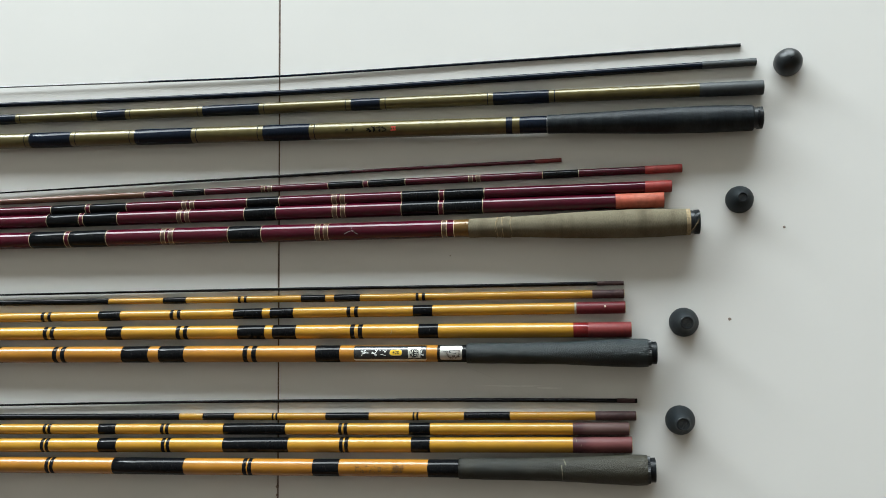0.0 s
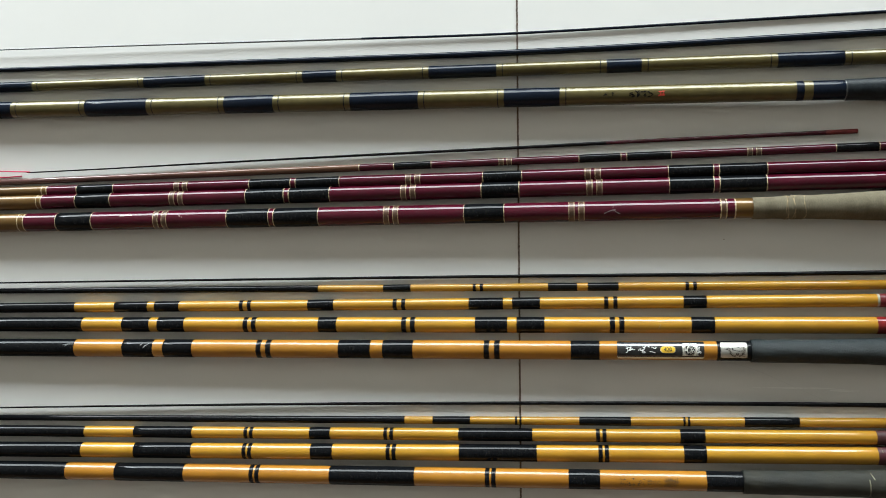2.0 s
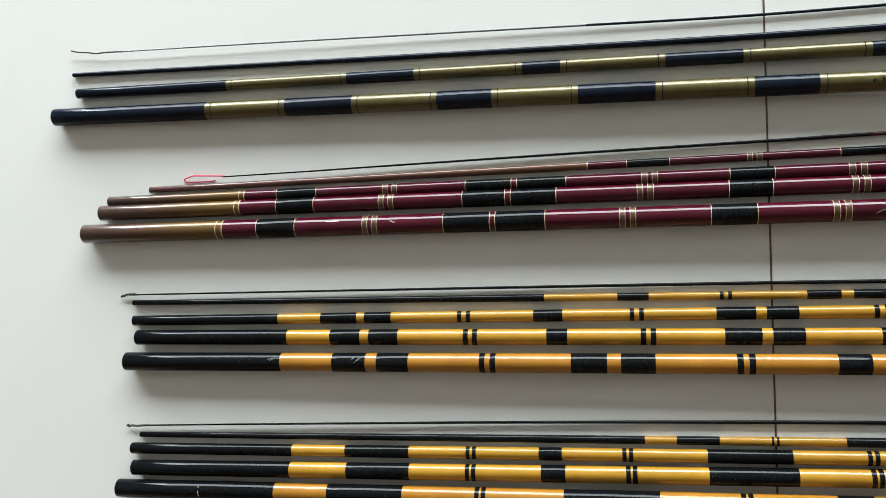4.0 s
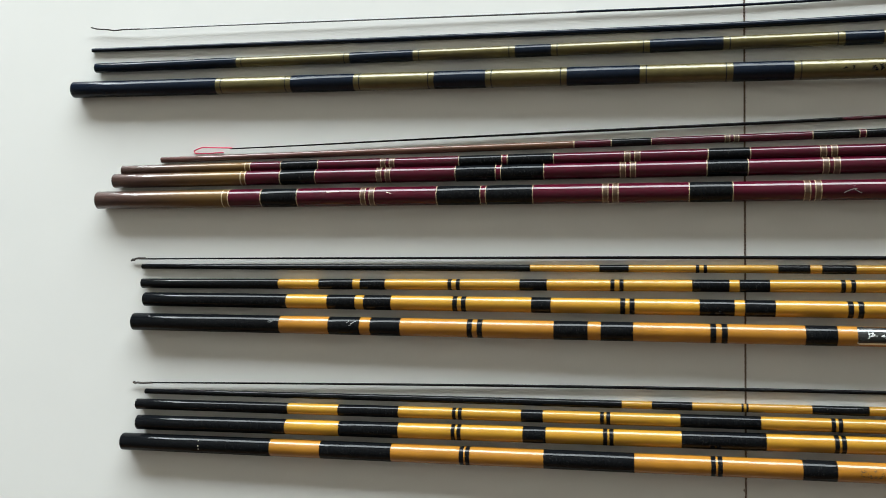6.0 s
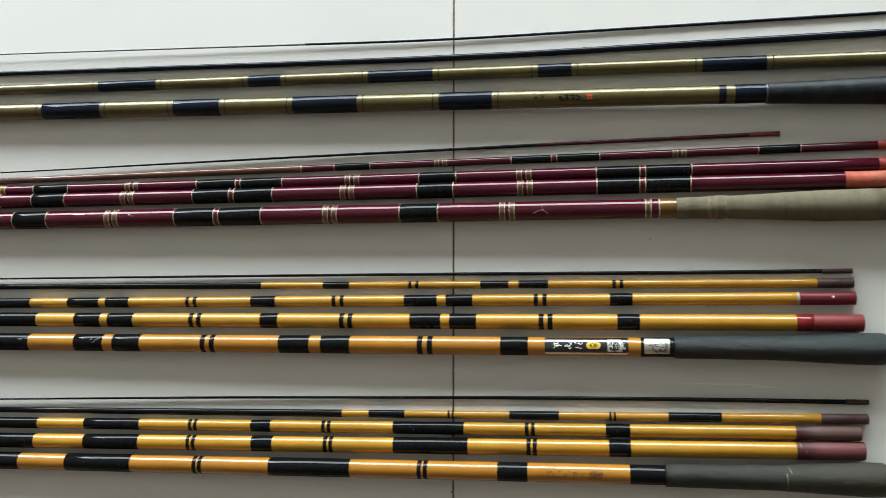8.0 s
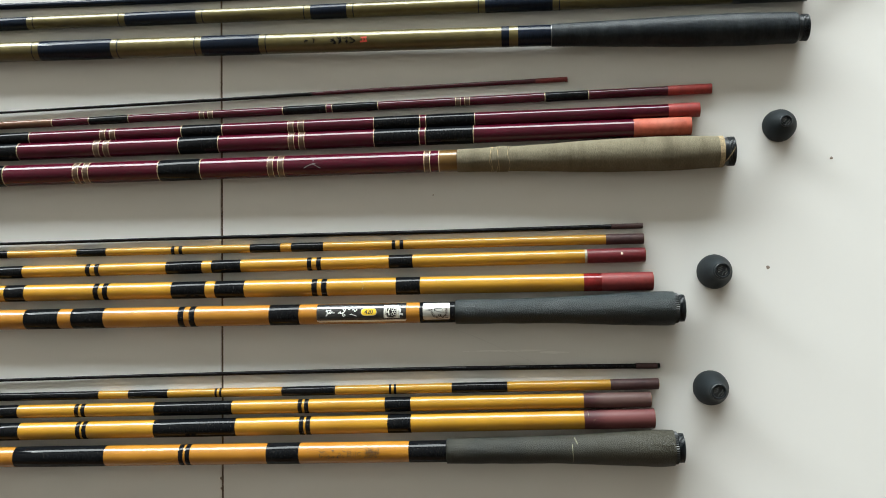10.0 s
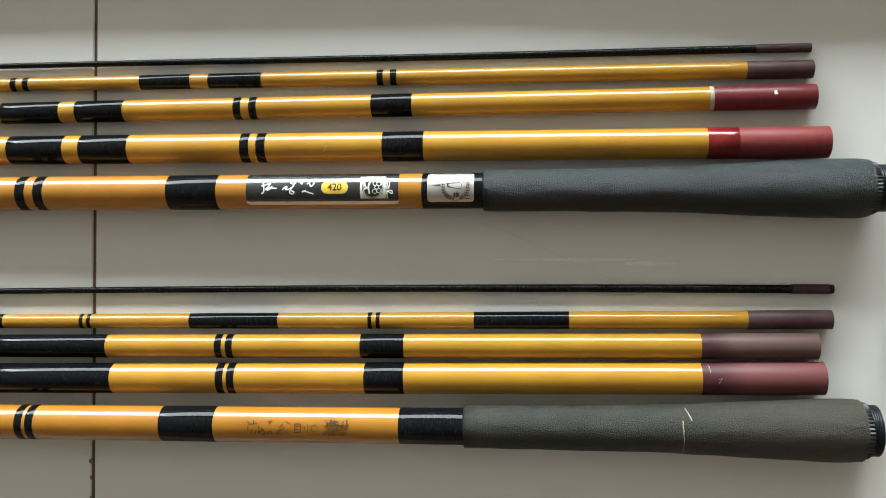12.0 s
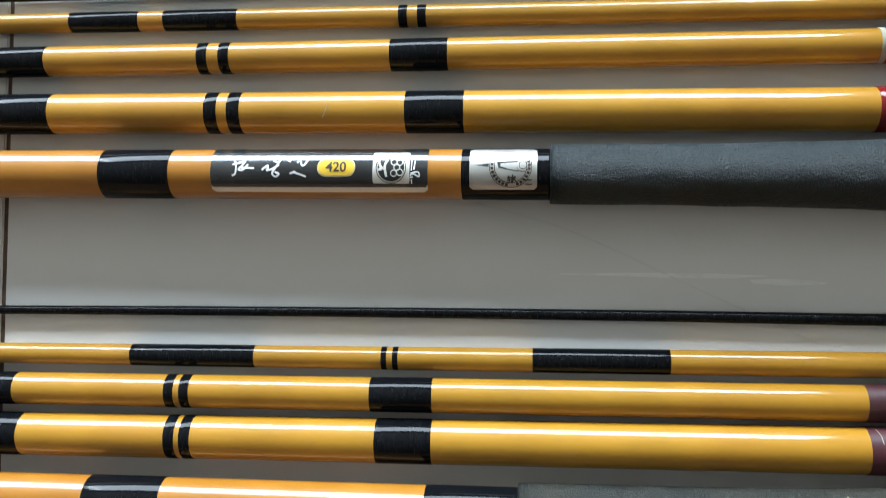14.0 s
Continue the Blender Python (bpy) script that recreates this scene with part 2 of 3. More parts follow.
def round_rect(cx, cy, w, h, r, n=6):
    pts = []
    for qx, qy, a0 in ((1, 1, 0), (-1, 1, 90), (-1, -1, 180), (1, -1, 270)):
        for k in range(n + 1):
            a = radians(a0 + 90 * k / n)
            pts.append((cx + qx * (w / 2 - r) + r * math.cos(a), cy + qy * (h / 2 - r) + r * math.sin(a)))
    return pts


def curved_label(x0, x1, v0, v1, radius, lift, corner=0.0012, nx=10, nv=16):
    """A thin sticker bent round a tube: x along the tube, v along the arc from its top towards +y."""
    bm = bmesh.new()
    grid = []
    for j in range(nv + 1):
        v = v0 + (v1 - v0) * j / nv
        edge = min(v - v0, v1 - v)
        cut = corner - math.sqrt(max(0, corner ** 2 - (corner - edge) ** 2)) if edge < corner else 0.0
        row = []
        for i in range(nx + 1):
            x = (x0 + cut) + (x1 - x0 - 2 * cut) * i / nx
            a = v / radius
            row.append(bm.verts.new((x, (radius + lift) * math.sin(a), (radius + lift) * math.cos(a))))
        grid.append(row)
    for j in range(nv):
        for i in range(nx):
            bm.faces.new((grid[j][i], grid[j][i + 1], grid[j + 1][i + 1], grid[j + 1][i]))
    back = bmesh.ops.extrude_face_region(bm, geom=bm.faces[:])
    for v in (g for g in back["geom"] if isinstance(g, bmesh.types.BMVert)):
        d = Vector((0, v.co.y, v.co.z)).normalized()
        v.co -= d * lift * 0.8
    return bm


def bend(bm, radius, lift):
    """Lays a flat drawing (x along the tube, y along the arc) on a tube."""
    for v in bm.verts:
        a, h = v.co.y / radius, radius + lift + v.co.z
        v.co = Vector((v.co.x, h * math.sin(a), h * math.cos(a)))
    return bm


def strokes(lines, width, thick=0.00004):
    """Flat bars along polylines in a plane."""
    bm = bmesh.new()
    for line in lines:
        p = [Vector((*q, 0)) for q in line]
        left, right = [], []
        for i, q in enumerate(p):
            d = (p[min(i + 1, len(p) - 1)] - p[max(i - 1, 0)]).normalized()
            s = Vector((-d.y, d.x, 0)) * width / 2
            left.append(bm.verts.new(q + s))
            right.append(bm.verts.new(q - s))
        for i in range(len(p) - 1):
            bm.faces.new((left[i], left[i + 1], right[i + 1], right[i]))
    top = bmesh.ops.extrude_face_region(bm, geom=bm.faces[:])
    for v in (g for g in top["geom"] if isinstance(g, bmesh.types.BMVert)):
        v.co.z += thick
    return bm


def circle_line(cx, cy, r, n=24, a0=0, a1=360):
    return [(cx + r * math.cos(radians(a0 + (a1 - a0) * k / n)), cy + r * math.sin(radians(a0 + (a1 - a0) * k / n))) for k in range(n + 1)]


def text_bm(body, size, x, y):
    """Letters as a flat mesh, centred at x, y."""
    cu = bpy.data.curves.new("letters", "FONT")
    cu.body, cu.size, cu.align_x, cu.align_y, cu.resolution_u, cu.offset = body, size, "CENTER", "CENTER", 4, size * 0.02
    ob = bpy.data.objects.new("letters", cu)
    scene.collection.objects.link(ob)
    bpy.context.view_layer.update()
    me = bpy.data.meshes.new_from_object(ob.evaluated_get(bpy.context.evaluated_depsgraph_get()))
    bm = bmesh.new()
    bm.from_mesh(me)
    bpy.data.objects.remove(ob)
    bpy.data.meshes.remove(me)
    bpy.data.curves.remove(cu)
    for v in bm.verts:
        v.co.x, v.co.y, v.co.z = v.co.x + x, v.co.y + y, 0
    return bm


# ---------------------------------------------------------------- the room
X0, X1, Y0, Y1, HIGH = -6.3085, 3.2915, -3.5, 3.7, 2.8
JOINT = 0.0016
tagged(finish("floor", box_bm(X0, X1, Y0, Y1, -0.12, -0.0007), GROUT, smooth=0), "floor bed with dark grout showing in the joints", "floor", kind="structure")
FLOOR = bpy.data.objects["floor"]
# added out of view: a dark ceiling that limits fill light on the rods
tagged(finish("ceiling", box_bm(X0 - 0.2, X1 + 0.2, Y0 - 0.2, Y1 + 0.2, HIGH, HIGH + 0.15), DIM_CEILING, smooth=0), "unseen ceiling, kept dark grey to limit bounced light and reflections", "ceiling", kind="structure")
# added out of view: a wall that sends warm brown light back
tagged(finish("bounce_wall_south", box_bm(X0 - 0.2, X1 + 0.2, Y0 - 0.2, Y0, -0.12, HIGH), BROWN_BOUNCE, smooth=0), "unseen brown wall added for warm bounced light", "wall", kind="structure")
# added out of view: a pale reflector that lifts shade at the left
tagged(finish("fill_wall_west", box_bm(X0 - 0.2, X0, Y0, Y1, -0.12, HIGH), FILL_WALL, smooth=0), "unseen pale green wall added as a fill reflector", "wall", kind="structure")
# added out of view to close the room and keep fill low here
tagged(finish("unseen_wall_east", box_bm(X1, X1 + 0.2, Y0, Y1, -0.12, HIGH), WALL, smooth=0), "unseen brown wall that dims and warms the fill light", "wall", kind="structure")
DX0, DX1, DZ0, DZ1 = -4.05, 2.4, 0.2, 2.1
bm = bmesh.new()
for x0, x1, z0, z1 in ((X0 - 0.2, DX0, -0.12, HIGH), (DX1, X1 + 0.2, -0.12, HIGH), (DX0, DX1, DZ1, HIGH), (DX0, DX1, -0.12, DZ0)):
    piece = box_bm(x0, x1, Y1, Y1 + 0.2, z0, z1)
    me = bpy.data.meshes.new("tmp")
    piece.to_mesh(me)
    piece.free()
    bm.from_mesh(me)
    bpy.data.meshes.remove(me)
# unseen wall round the window; its brown only warms the bounce
tagged(finish("wall_north", bm, WALL, smooth=0), "unseen warm brown wall with a wide window opening", "wall", kind="structure")
window = tagged(new("window_1"), "wide white framed glazed window", "window", kind="structure")
window.location = (DX0, Y1 + 0.1, DZ0)
W, H = DX1 - DX0, DZ1 - DZ0
for x0, x1, z0, z1 in ((0, W, 0, 0.05), (0, W, H - 0.05, H), (0, 0.05, 0.05, H - 0.05), (W - 0.05, W, 0.05, H - 0.05), (W / 2 - 0.03, W / 2 + 0.03, 0.05, H - 0.05)):
    part("window_frame", box_bm(x0, x1, -0.03, 0.03, z0, z1, 0.004), FRAME, window)
for x0, x1 in ((0.05, W / 2 - 0.03), (W / 2 + 0.03, W - 0.05)):
    pane = part("pane", box_bm(x0, x1, -0.004, 0.004, 0.05, H - 0.05), GLASS, window, smooth=0)
    pane.visible_shadow = False

# ---------------------------------------------------------------- fishing rods

def tube_profile(s0, s1, r0, r1, total, lift=0.0, edge=0.0003, steps=1):
    """Part of a tapered tube, with softly rounded ends."""
    at = lambda s: r0 + (r1 - r0) * s / total + lift  # noqa: E731
    pts = [(s0, at(s0) - edge), (s0 + edge * 0.35, at(s0) - edge * 0.3), (s0 + edge, at(s0))]
    pts += [(s0 + (s1 - s0) * k / (steps + 1), at(s0 + (s1 - s0) * k / (steps + 1))) for k in range(1, steps + 1)]
    return pts + [(s1 - edge, at(s1)), (s1 - edge * 0.35, at(s1) - edge * 0.3), (s1, at(s1) - edge)]


class Section:
    """One straight piece of a rod that lies on the floor, its thin end at (x, y) = left."""

    def __init__(self, name, label, group, left, right, d0, d1, base, z_right=None):
        self.r0, self.r1 = d0 / 2, d1 / 2
        a, b = Vector((*left, self.r0 + 0.0001)), Vector((*right, (z_right or self.r1) + 0.0001))
        self.length = (b - a).length
        d = (b - a).normalized()
        self.root = tagged(new(name), label, "fishing rod", group)
        side = Vector((0, 0, 1)).cross(d).normalized()
        self.root.matrix_world = Matrix.Translation(a) @ Matrix((d, side, d.cross(side))).transposed().to_4x4()
        self.base, self.end = base, self.length

    def radius(self, s):
        return self.r0 + (self.r1 - self.r0) * s / self.length

    def blank(self, end=None):
        self.end = end or self.length
        hollow = self.r0 * 0.72
        prof = [(0.004, hollow)] + [(0.0002, hollow)] + tube_profile(0, self.end, self.r0, self.r1, self.length, edge=min(0.0008, self.r0 * 0.3), steps=6)
        prof += [(self.end - 0.004, self.radius(self.end) * 0.72)]
        part("blank", lathe(prof), self.base, self.root)

    def band(self, a, b, mat, name="band", lift=0.00008, label="", segs=28):
        edge = min(0.00007, (b - a) * 0.2)
        part(name, lathe(tube_profile(a, b, self.r0, self.r1, self.length, lift, edge), segs), mat, self.root, label)

    def mm(self, *spans, mat=BLACK, name="band"):
        for a, b in spans:
            self.band(a / 1000, b / 1000, mat, name)

    def pairs(self, *centres, gap=7.6, width=3.9):
        """Two narrow black rings side by side, the mark between the bands."""
        for c in centres:
            for k in (-1, 1):
                m = c + k * gap * 0.5
                self.band((m - width / 2) / 1000, (m + width / 2) / 1000, BLACK, "ring")

    def ferrule(self, a, mat, b=None):
        self.band(a / 1000, (b or self.length * 1000 - 0.3) / 1000, mat, "ferrule", 0.00012)


def scratch(sec, lines, width, radius, lift, mat, label):
    """Single scratches in the lacquer, each a thin curved sliver."""
    for line in lines:
        part("scratch", bend(strokes([line], width), radius, lift), mat, sec.root, label)


def black_sections(sec, spans):
    """Black bands edged with cream thread; spans over 60 mm have a gap in the middle with two threads."""
    for a, b in spans:
        if b - a > 60:
            m = a + (b - a) * 0.49
            sec.mm((a, m - 2.4), (m + 2.4, b))
            threads = (a, m - 2.4, m + 2.4, b)
        else:
            sec.mm((a, b))
            threads = (a, b)
        for t in threads:
            sec.band((t - 0.27) / 1000, (t + 0.27) / 1000, CREAM, "thread", 0.0002)


def gold_marks(sec, centres, half=7.0):
    """Two gold bands with cream thread at each edge."""
    for c in centres:
        for k in (-1, 1):
            a, b = c + k * half * 0.60 - half * 0.32, c + k * half * 0.60 + half * 0.32
            sec.band(a / 1000, b / 1000, GOLD, "ring", 0.00012)
            for t in (a, b):
                sec.band((t - 0.21) / 1000, (t + 0.21) / 1000, CREAM, "thread", 0.0002)


def grip_shape(sec, a, b, stations, mat, rough, label, pebble=0.0, winding=0.0):
    """A grip from (fraction, diameter) stations."""
    steps, segs = (760, 48) if winding else (820, 250) if pebble else (90, 48)
    st = [Vector((f, d, 0)) for f, d in stations]
    line = smooth_line(st, 12)
    fs, ds = [p.x for p in line], [p.y for p in line]
    prof = [(a, ds[0] / 2 - 0.0011), (a + 0.0002, ds[0] / 2 - 0.0003), (a + 0.0008, ds[0] / 2)]
    for k in range(1, steps):
        f = k / steps
        prof.append((a + (b - a) * f, float(np.interp(f, fs, ds)) / 2))
    prof += [(b - 0.0012, ds[-1] / 2), (b - 0.0003, ds[-1] / 2 - 0.0005), (b, ds[-1] / 2 - 0.002)]
    return part("grip", lathe(prof, segs, rough, pebble=pebble, winding=winding), mat, sec.root, label, smooth=60)


def end_wrap(sec, a, d, turns, pitch, mat):
    """Fine cord wound round the front of a grip."""
    prof = [(a, d / 2 - 0.0012)]
    for k in range(turns):
        prof += [(a + k * pitch, d / 2 - 0.00012), (a + (k + 0.5) * pitch, d / 2 + 0.0001)]
    prof.append((a + turns * pitch, d / 2 - 0.0012))
    part("end_wrap", lathe(prof, 40), mat, sec.root)


def threaded_plug(sec, a, b, d, knurl=True):
    """A turned plug with a knurled collar and screw threads at the end of a grip."""
    r = d / 2
    body = [(a - 0.004, r)]
    n = 5
    for k in range(n):
        s = a + (b - a) * (0.35 + 0.6 * k / n)
        w = (b - a) * 0.6 / n
        body += [(s, r - 0.0009), (s + w * 0.3, r - 0.0001), (s + w * 0.7, r - 0.0001)]
    body += [(b - 0.0004, r - 0.001), (b, r - 0.0018)]
    plug = part("screw_plug", lathe(body, 32), PLASTIC, sec.root, "black plastic screw plug")
    if knurl:
        bm = bmesh.new()
        m = 44
        rings = []
        for s, w in ((a - 0.001, 1.0), (a + (b - a) * 0.3, 1.0)):
            rings.append([bm.verts.new((s, (r + 0.0005 + (0.0005 if k % 2 else 0)) * math.sin(math.pi * k / m), (r + 0.0005 + (0.0005 if k % 2 else 0)) * math.cos(math.pi * k / m))) for k in range(2 * m)])
        for k in range(2 * m):
            bm.faces.new((rings[0][k], rings[0][(k + 1) % (2 * m)], rings[1][(k + 1) % (2 * m)], rings[1][k]))
        bm.faces.new(rings[0])
        bm.faces.new(rings[1])
        part("collar", bm, PLASTIC, plug, smooth=0)


def tip_section(name, label, group, points, d0, d1, mats, end_mm, loop=None):
    """A thin, slightly bent tip: a swept blank, a coloured foot and a cord or knot at the point."""
    line = smooth_line(points, 12)
    root = tagged(new(name), label, "fishing rod", group)
    root.location = line[0]
    local = [p - line[0] for p in line]
    n = len(local)
    total = local[-1].x - local[0].x
    frac = [(p.x - local[0].x) / total for p in local]
    dia = [d0 + (d1 - d0) * f for f in frac]
    cuts = [0.0] + [c for c, _ in mats[1:]] + [1.0]
    for (c0, mat), c1 in zip(mats, cuts[1:]):
        idx = [i for i in range(n) if c0 - 1e-9 <= frac[i] <= c1 + 0.02]
        part("blank", sweep([local[i] for i in idx], [dia[i] / 2 + (0.0001 if c0 else 0) for i in idx], 12), mat, root)
    ends = [Vector(local[-1]) + (local[-2] - local[-1]).normalized() * e / 1000 for e in (end_mm[0], end_mm[0] / 2, -0.2)]
    part("ferrule", sweep(ends, [d1 / 2 + 0.0002] * 3, 14), end_mm[1], root)
    if loop:
        kind, pts, r, mat = loop
        part(kind, sweep([Vector(p) - line[0] for p in smooth_line(pts, 6)], [r] * ((len(pts) - 1) * 6 + 1), 7), mat, root)
    return root


# ---- the olive and navy rod
G = "pieces of the olive and navy rod"
tip_section("rod_tip", "thin grey and navy rod tip with a curled cord end", G,
            [(-0.488, 0.2868, 0.0042), (-0.36, 0.2850, 0.0040), (-0.2175, 0.2825, 0.0034), (-0.05, 0.2795, 0.0026), (0.09, 0.2776, 0.002), (0.29, 0.2794, 0.0016), (0.4927, 0.2817, 0.0015), (0.54, 0.2822, 0.0015)],
            0.0012, 0.0029, [(0.0, GREY_TIP), (0.425, NAVY)], (48, GREY_END),
            ("cord", [(-0.5345, 0.2912, 0.0042), (-0.527, 0.2893, 0.004), (-0.517, 0.2884, 0.0036), (-0.508, 0.2869, 0.0036), (-0.498, 0.2872, 0.004), (-0.480, 0.2867, 0.0042)], 0.0007, DARK_CORD))
tip_section("rod_section", "slim plain navy rod section with matte grey end", G,
            [(-0.5334, 0.2683, 0.0022), (-0.25, 0.2640, 0.0025), (0.089, 0.2601, 0.0028), (0.33, 0.2622, 0.0032), (0.5530, 0.2650, 0.0035)],
            0.0041, 0.0068, [(0.0, NAVY)], (48, GREY_END))
s = Section("rod_section", "olive rod section with navy bands and matte grey end", G, (-0.5268, 0.2493), (0.5581, 0.2400), 0.0091, 0.0130, OLIVE)
s.blank()
s.mm((0.2, 153.5), (268, 329), (423, 455), (540, 600.5), (696, 725.5), (837, 890), mat=NAVY)
for a, b in ((153.5, 268), (329, 423), (455, 540), (600.5, 696), (725.5, 837), (890, 1028)):
    s.mm((a + 5, a + 5.8), mat=NAVY, name="ring")
    if b < 1000:
        s.mm((b - 5.8, b - 5), mat=NAVY, name="ring")
s.ferrule(1028, GREY_END)
s = Section("rod_handle_section", "olive and navy rod handle section with smooth black grip", G, (-0.5482, 0.2272), (0.5555, 0.2107), 0.0157, 0.0162, OLIVE, 0.0128)
s.blank(1.09)
s.mm((0.2, 157.5), (234, 296), (372, 419), (491, 553), (629, 677), (871, 877), (884, 909.3), mat=NAVY)
for a, b in ((157.5, 234), (296, 372), (419, 491), (553, 629), (677, 871)):
    s.mm((a + 5, a + 5.8), mat=NAVY, name="ring")
    if b < 800:
        s.mm((b - 5.8, b - 5), mat=NAVY, name="ring")
s.band(0.9093, 0.9102, GREY_TIP, "thread", 0.0003)
grip_shape(s, 0.910, 1.0955, [(0, 0.0176), (0.12, 0.0184), (0.35, 0.0212), (0.6, 0.0240), (0.8, 0.0246), (1, 0.0232)], GRIP_SMOOTH, 0.00018, "smooth worn black grip")
threaded_plug(s, 1.0955, 1.1036, 0.0205, knurl=False)
R = s.radius(0.78)
rnd = random.Random(3)
for k, x in enumerate((0.716, 0.722, 0.7375, 0.7425, 0.7475, 0.753)):
    bars = []
    for _ in range(2 if k < 2 else 6):
        px, py, a, q = x + rnd.uniform(-0.0016, 0.0016), -0.0012 + rnd.uniform(-0.0022, 0.0024), rnd.choice((0.1, 1.5, 0.8, -0.6)), rnd.uniform(0.0007, 0.0014)
        bars.append([(px - q * math.cos(a), py - q * math.sin(a)), (px + q * math.cos(a), py + q * math.sin(a))])
    tagged(part("character", bend(strokes(bars, 0.0008), R, 0.0003), BLACK, s.root, "worn dark writing"), kind="stuff")
part("red_stamp", bend(strokes([[(0.7595, -0.0026), (0.7650, -0.0022)], [(0.760, 0.0004), (0.765, 0.0007)], [(0.7615, -0.0032), (0.7617, 0.0010)], [(0.7638, -0.0030), (0.764, 0.0010)]], 0.0012), R, 0.0003), RED_INK, s.root, "small red stamp")

# ---- the maroon rod
G = "pieces of the maroon rod"
tip_section("rod_tip", "thin dark maroon rod tip with a red cord loop", G,
            [(-0.3800, 0.1648, 0.0030), (-0.30, 0.1664, 0.003), (-0.2153, 0.1686, 0.0028), (-0.0595, 0.1722, 0.0025), (0.0895, 0.1752, 0.0022), (0.2080, 0.1780, 0.002), (0.3490, 0.1804, 0.002), (0.3735, 0.1809, 0.002)],
            0.0012, 0.0037, [(0.0, BLACK), (0.72, MAROON)], (25, RED_END),
            ("cord_loop", [(-0.3775, 0.1654, 0.0035), (-0.3925, 0.166, 0.0034), (-0.405, 0.1667, 0.003), (-0.4095, 0.1666, 0.0028), (-0.4175, 0.1644, 0.0016), (-0.4183, 0.163, 0.001), (-0.416, 0.1614, 0.001), (-0.4025, 0.1612, 0.0009), (-0.3875, 0.1618, 0.0009)], 0.0006, RED_CORD))
s = Section("rod_section", "slim maroon rod section with long bronze front", G, (-0.4524, 0.1553), (0.4843, 0.1686), 0.0056, 0.0076, MAROON)
s.blank()
s.mm((0.2, 401), mat=BRONZE_PLUM)
s.band(0.4006, 0.4014, CREAM, "thread", 0.0002)
black_sections(s, [(433, 467), (597, 675), (808, 842)])
gold_marks(s, [533, 743], 6)
s.ferrule(903, FADED_RED)
s = Section("rod_section", "maroon rod section with black bands and gold rings", G, (-0.4929, 0.1453), (0.4743, 0.1520), 0.0096, 0.0110, MAROON)
s.blank()
s.mm((0.2, 137), mat=BRONZE)
for t in (132, 137):
    s.band((t - 0.36) / 1000, (t + 0.36) / 1000, CREAM, "thread", 0.0002)
black_sections(s, [(168, 205), (339, 424), (554, 588), (712.3, 793)])
gold_marks(s, [272.5, 491.5, 649])
s.ferrule(943, FADED_RED)
s = Section("rod_section", "maroon rod section with black bands and orange end", G, (-0.5001, 0.1348), (0.4670, 0.1391), 0.0138, 0.0142, MAROON)
s.blank()
s.mm((0.2, 141), mat=BRONZE)
for t in (136.5, 141):
    s.band((t - 0.36) / 1000, (t + 0.36) / 1000, CREAM, "thread", 0.0002)
black_sections(s, [(176, 211), (344, 423), (560, 593), (720, 799)])
gold_marks(s, [277, 495, 657.5])
s.ferrule(923, ORANGE_END)
s = Section("rod_handle_section", "maroon rod handle section with khaki cord grip", G, (-0.5160, 0.1157), (0.4974, 0.1174), 0.0172, 0.0166, MAROON, 0.0135)
s.blank(1.0)
s.mm((0.2, 142), (788, 802), mat=BRONZE)
for t in (136, 142, 788):
    s.band((t - 0.38) / 1000, (t + 0.38) / 1000, CREAM, "thread", 0.0002)
black_sections(s, [(175, 211), (344, 430), (561.3, 596.2)])
gold_marks(s, [279.5, 496.5, 658])
s.band(0.7765, 0.781, GOLD, "ring", 0.00012)
for t in (776.5, 781):
    s.band((t - 0.36) / 1000, (t + 0.36) / 1000, CREAM, "thread", 0.0002)
grip = grip_shape(s, 0.802, 1.0050, [(0, 0.0180), (0.1, 0.0184), (0.3, 0.0205), (0.55, 0.0250), (0.8, 0.0262), (1, 0.0236)], GRIP_KHAKI, 0.00025, "khaki cord-wrapped grip with frayed thread", winding=0.00004)
# loose turns of thread near the front of the grip and a straw-coloured binding at its end
part("cord_wrap", lathe([(0.8325, 0.0088), (0.8330, 0.0097), (0.8350, 0.00985), (0.8385, 0.0100), (0.8412, 0.0101), (0.8418, 0.0096), (0.8420, 0.0088)], 40, 0.0006), GRIP_KHAKI, grip)
for s0, tilt, wave, thin in ((0.8282, 0.04, 0.0008, 0.00035), (0.8296, -0.06, 0.0011, 0.00025), (0.8332, 0.05, 0.0006, 0.0003), (0.8352, -0.04, 0.0005, 0.00025), (0.8419, 0.03, 0.0009, 0.0003)):
    q = [(s0 + wave * math.sin(a * 3 + s0 * 900) + tilt * 0.02 * math.cos(a), 0.00985 * math.sin(a), 0.00985 * math.cos(a)) for a in (2 * math.pi * k / 40 for k in range(41))]
    part("frayed_thread", sweep(q, [thin * (0.35 + 0.65 * abs(math.sin(k * 0.7 + s0 * 500))) for k in range(41)], 6), FRAY, grip)
bound = [(1.0006, 0.0108)]
for k in range(5):
    bound += [(1.0008 + 0.0008 * k, 0.01185), (1.0012 + 0.0008 * k, 0.0121)]
bound.append((1.0049, 0.0108))
part("end_binding", lathe(bound, 40, 0.0003), FRAY, grip)
q = [(1.0045 + 0.0075 * f, 0.0118 * math.sin(-0.9 + 1.0 * f), 0.0118 * math.cos(-0.9 + 1.0 * f)) for f in (k / 10 for k in range(11))]
part("frayed_thread", sweep(q, [0.0002] * 11, 6), FRAY, grip)
threaded_plug(s, 1.0050, 1.0134, 0.0226, knurl=False)
R = s.radius(0.695)
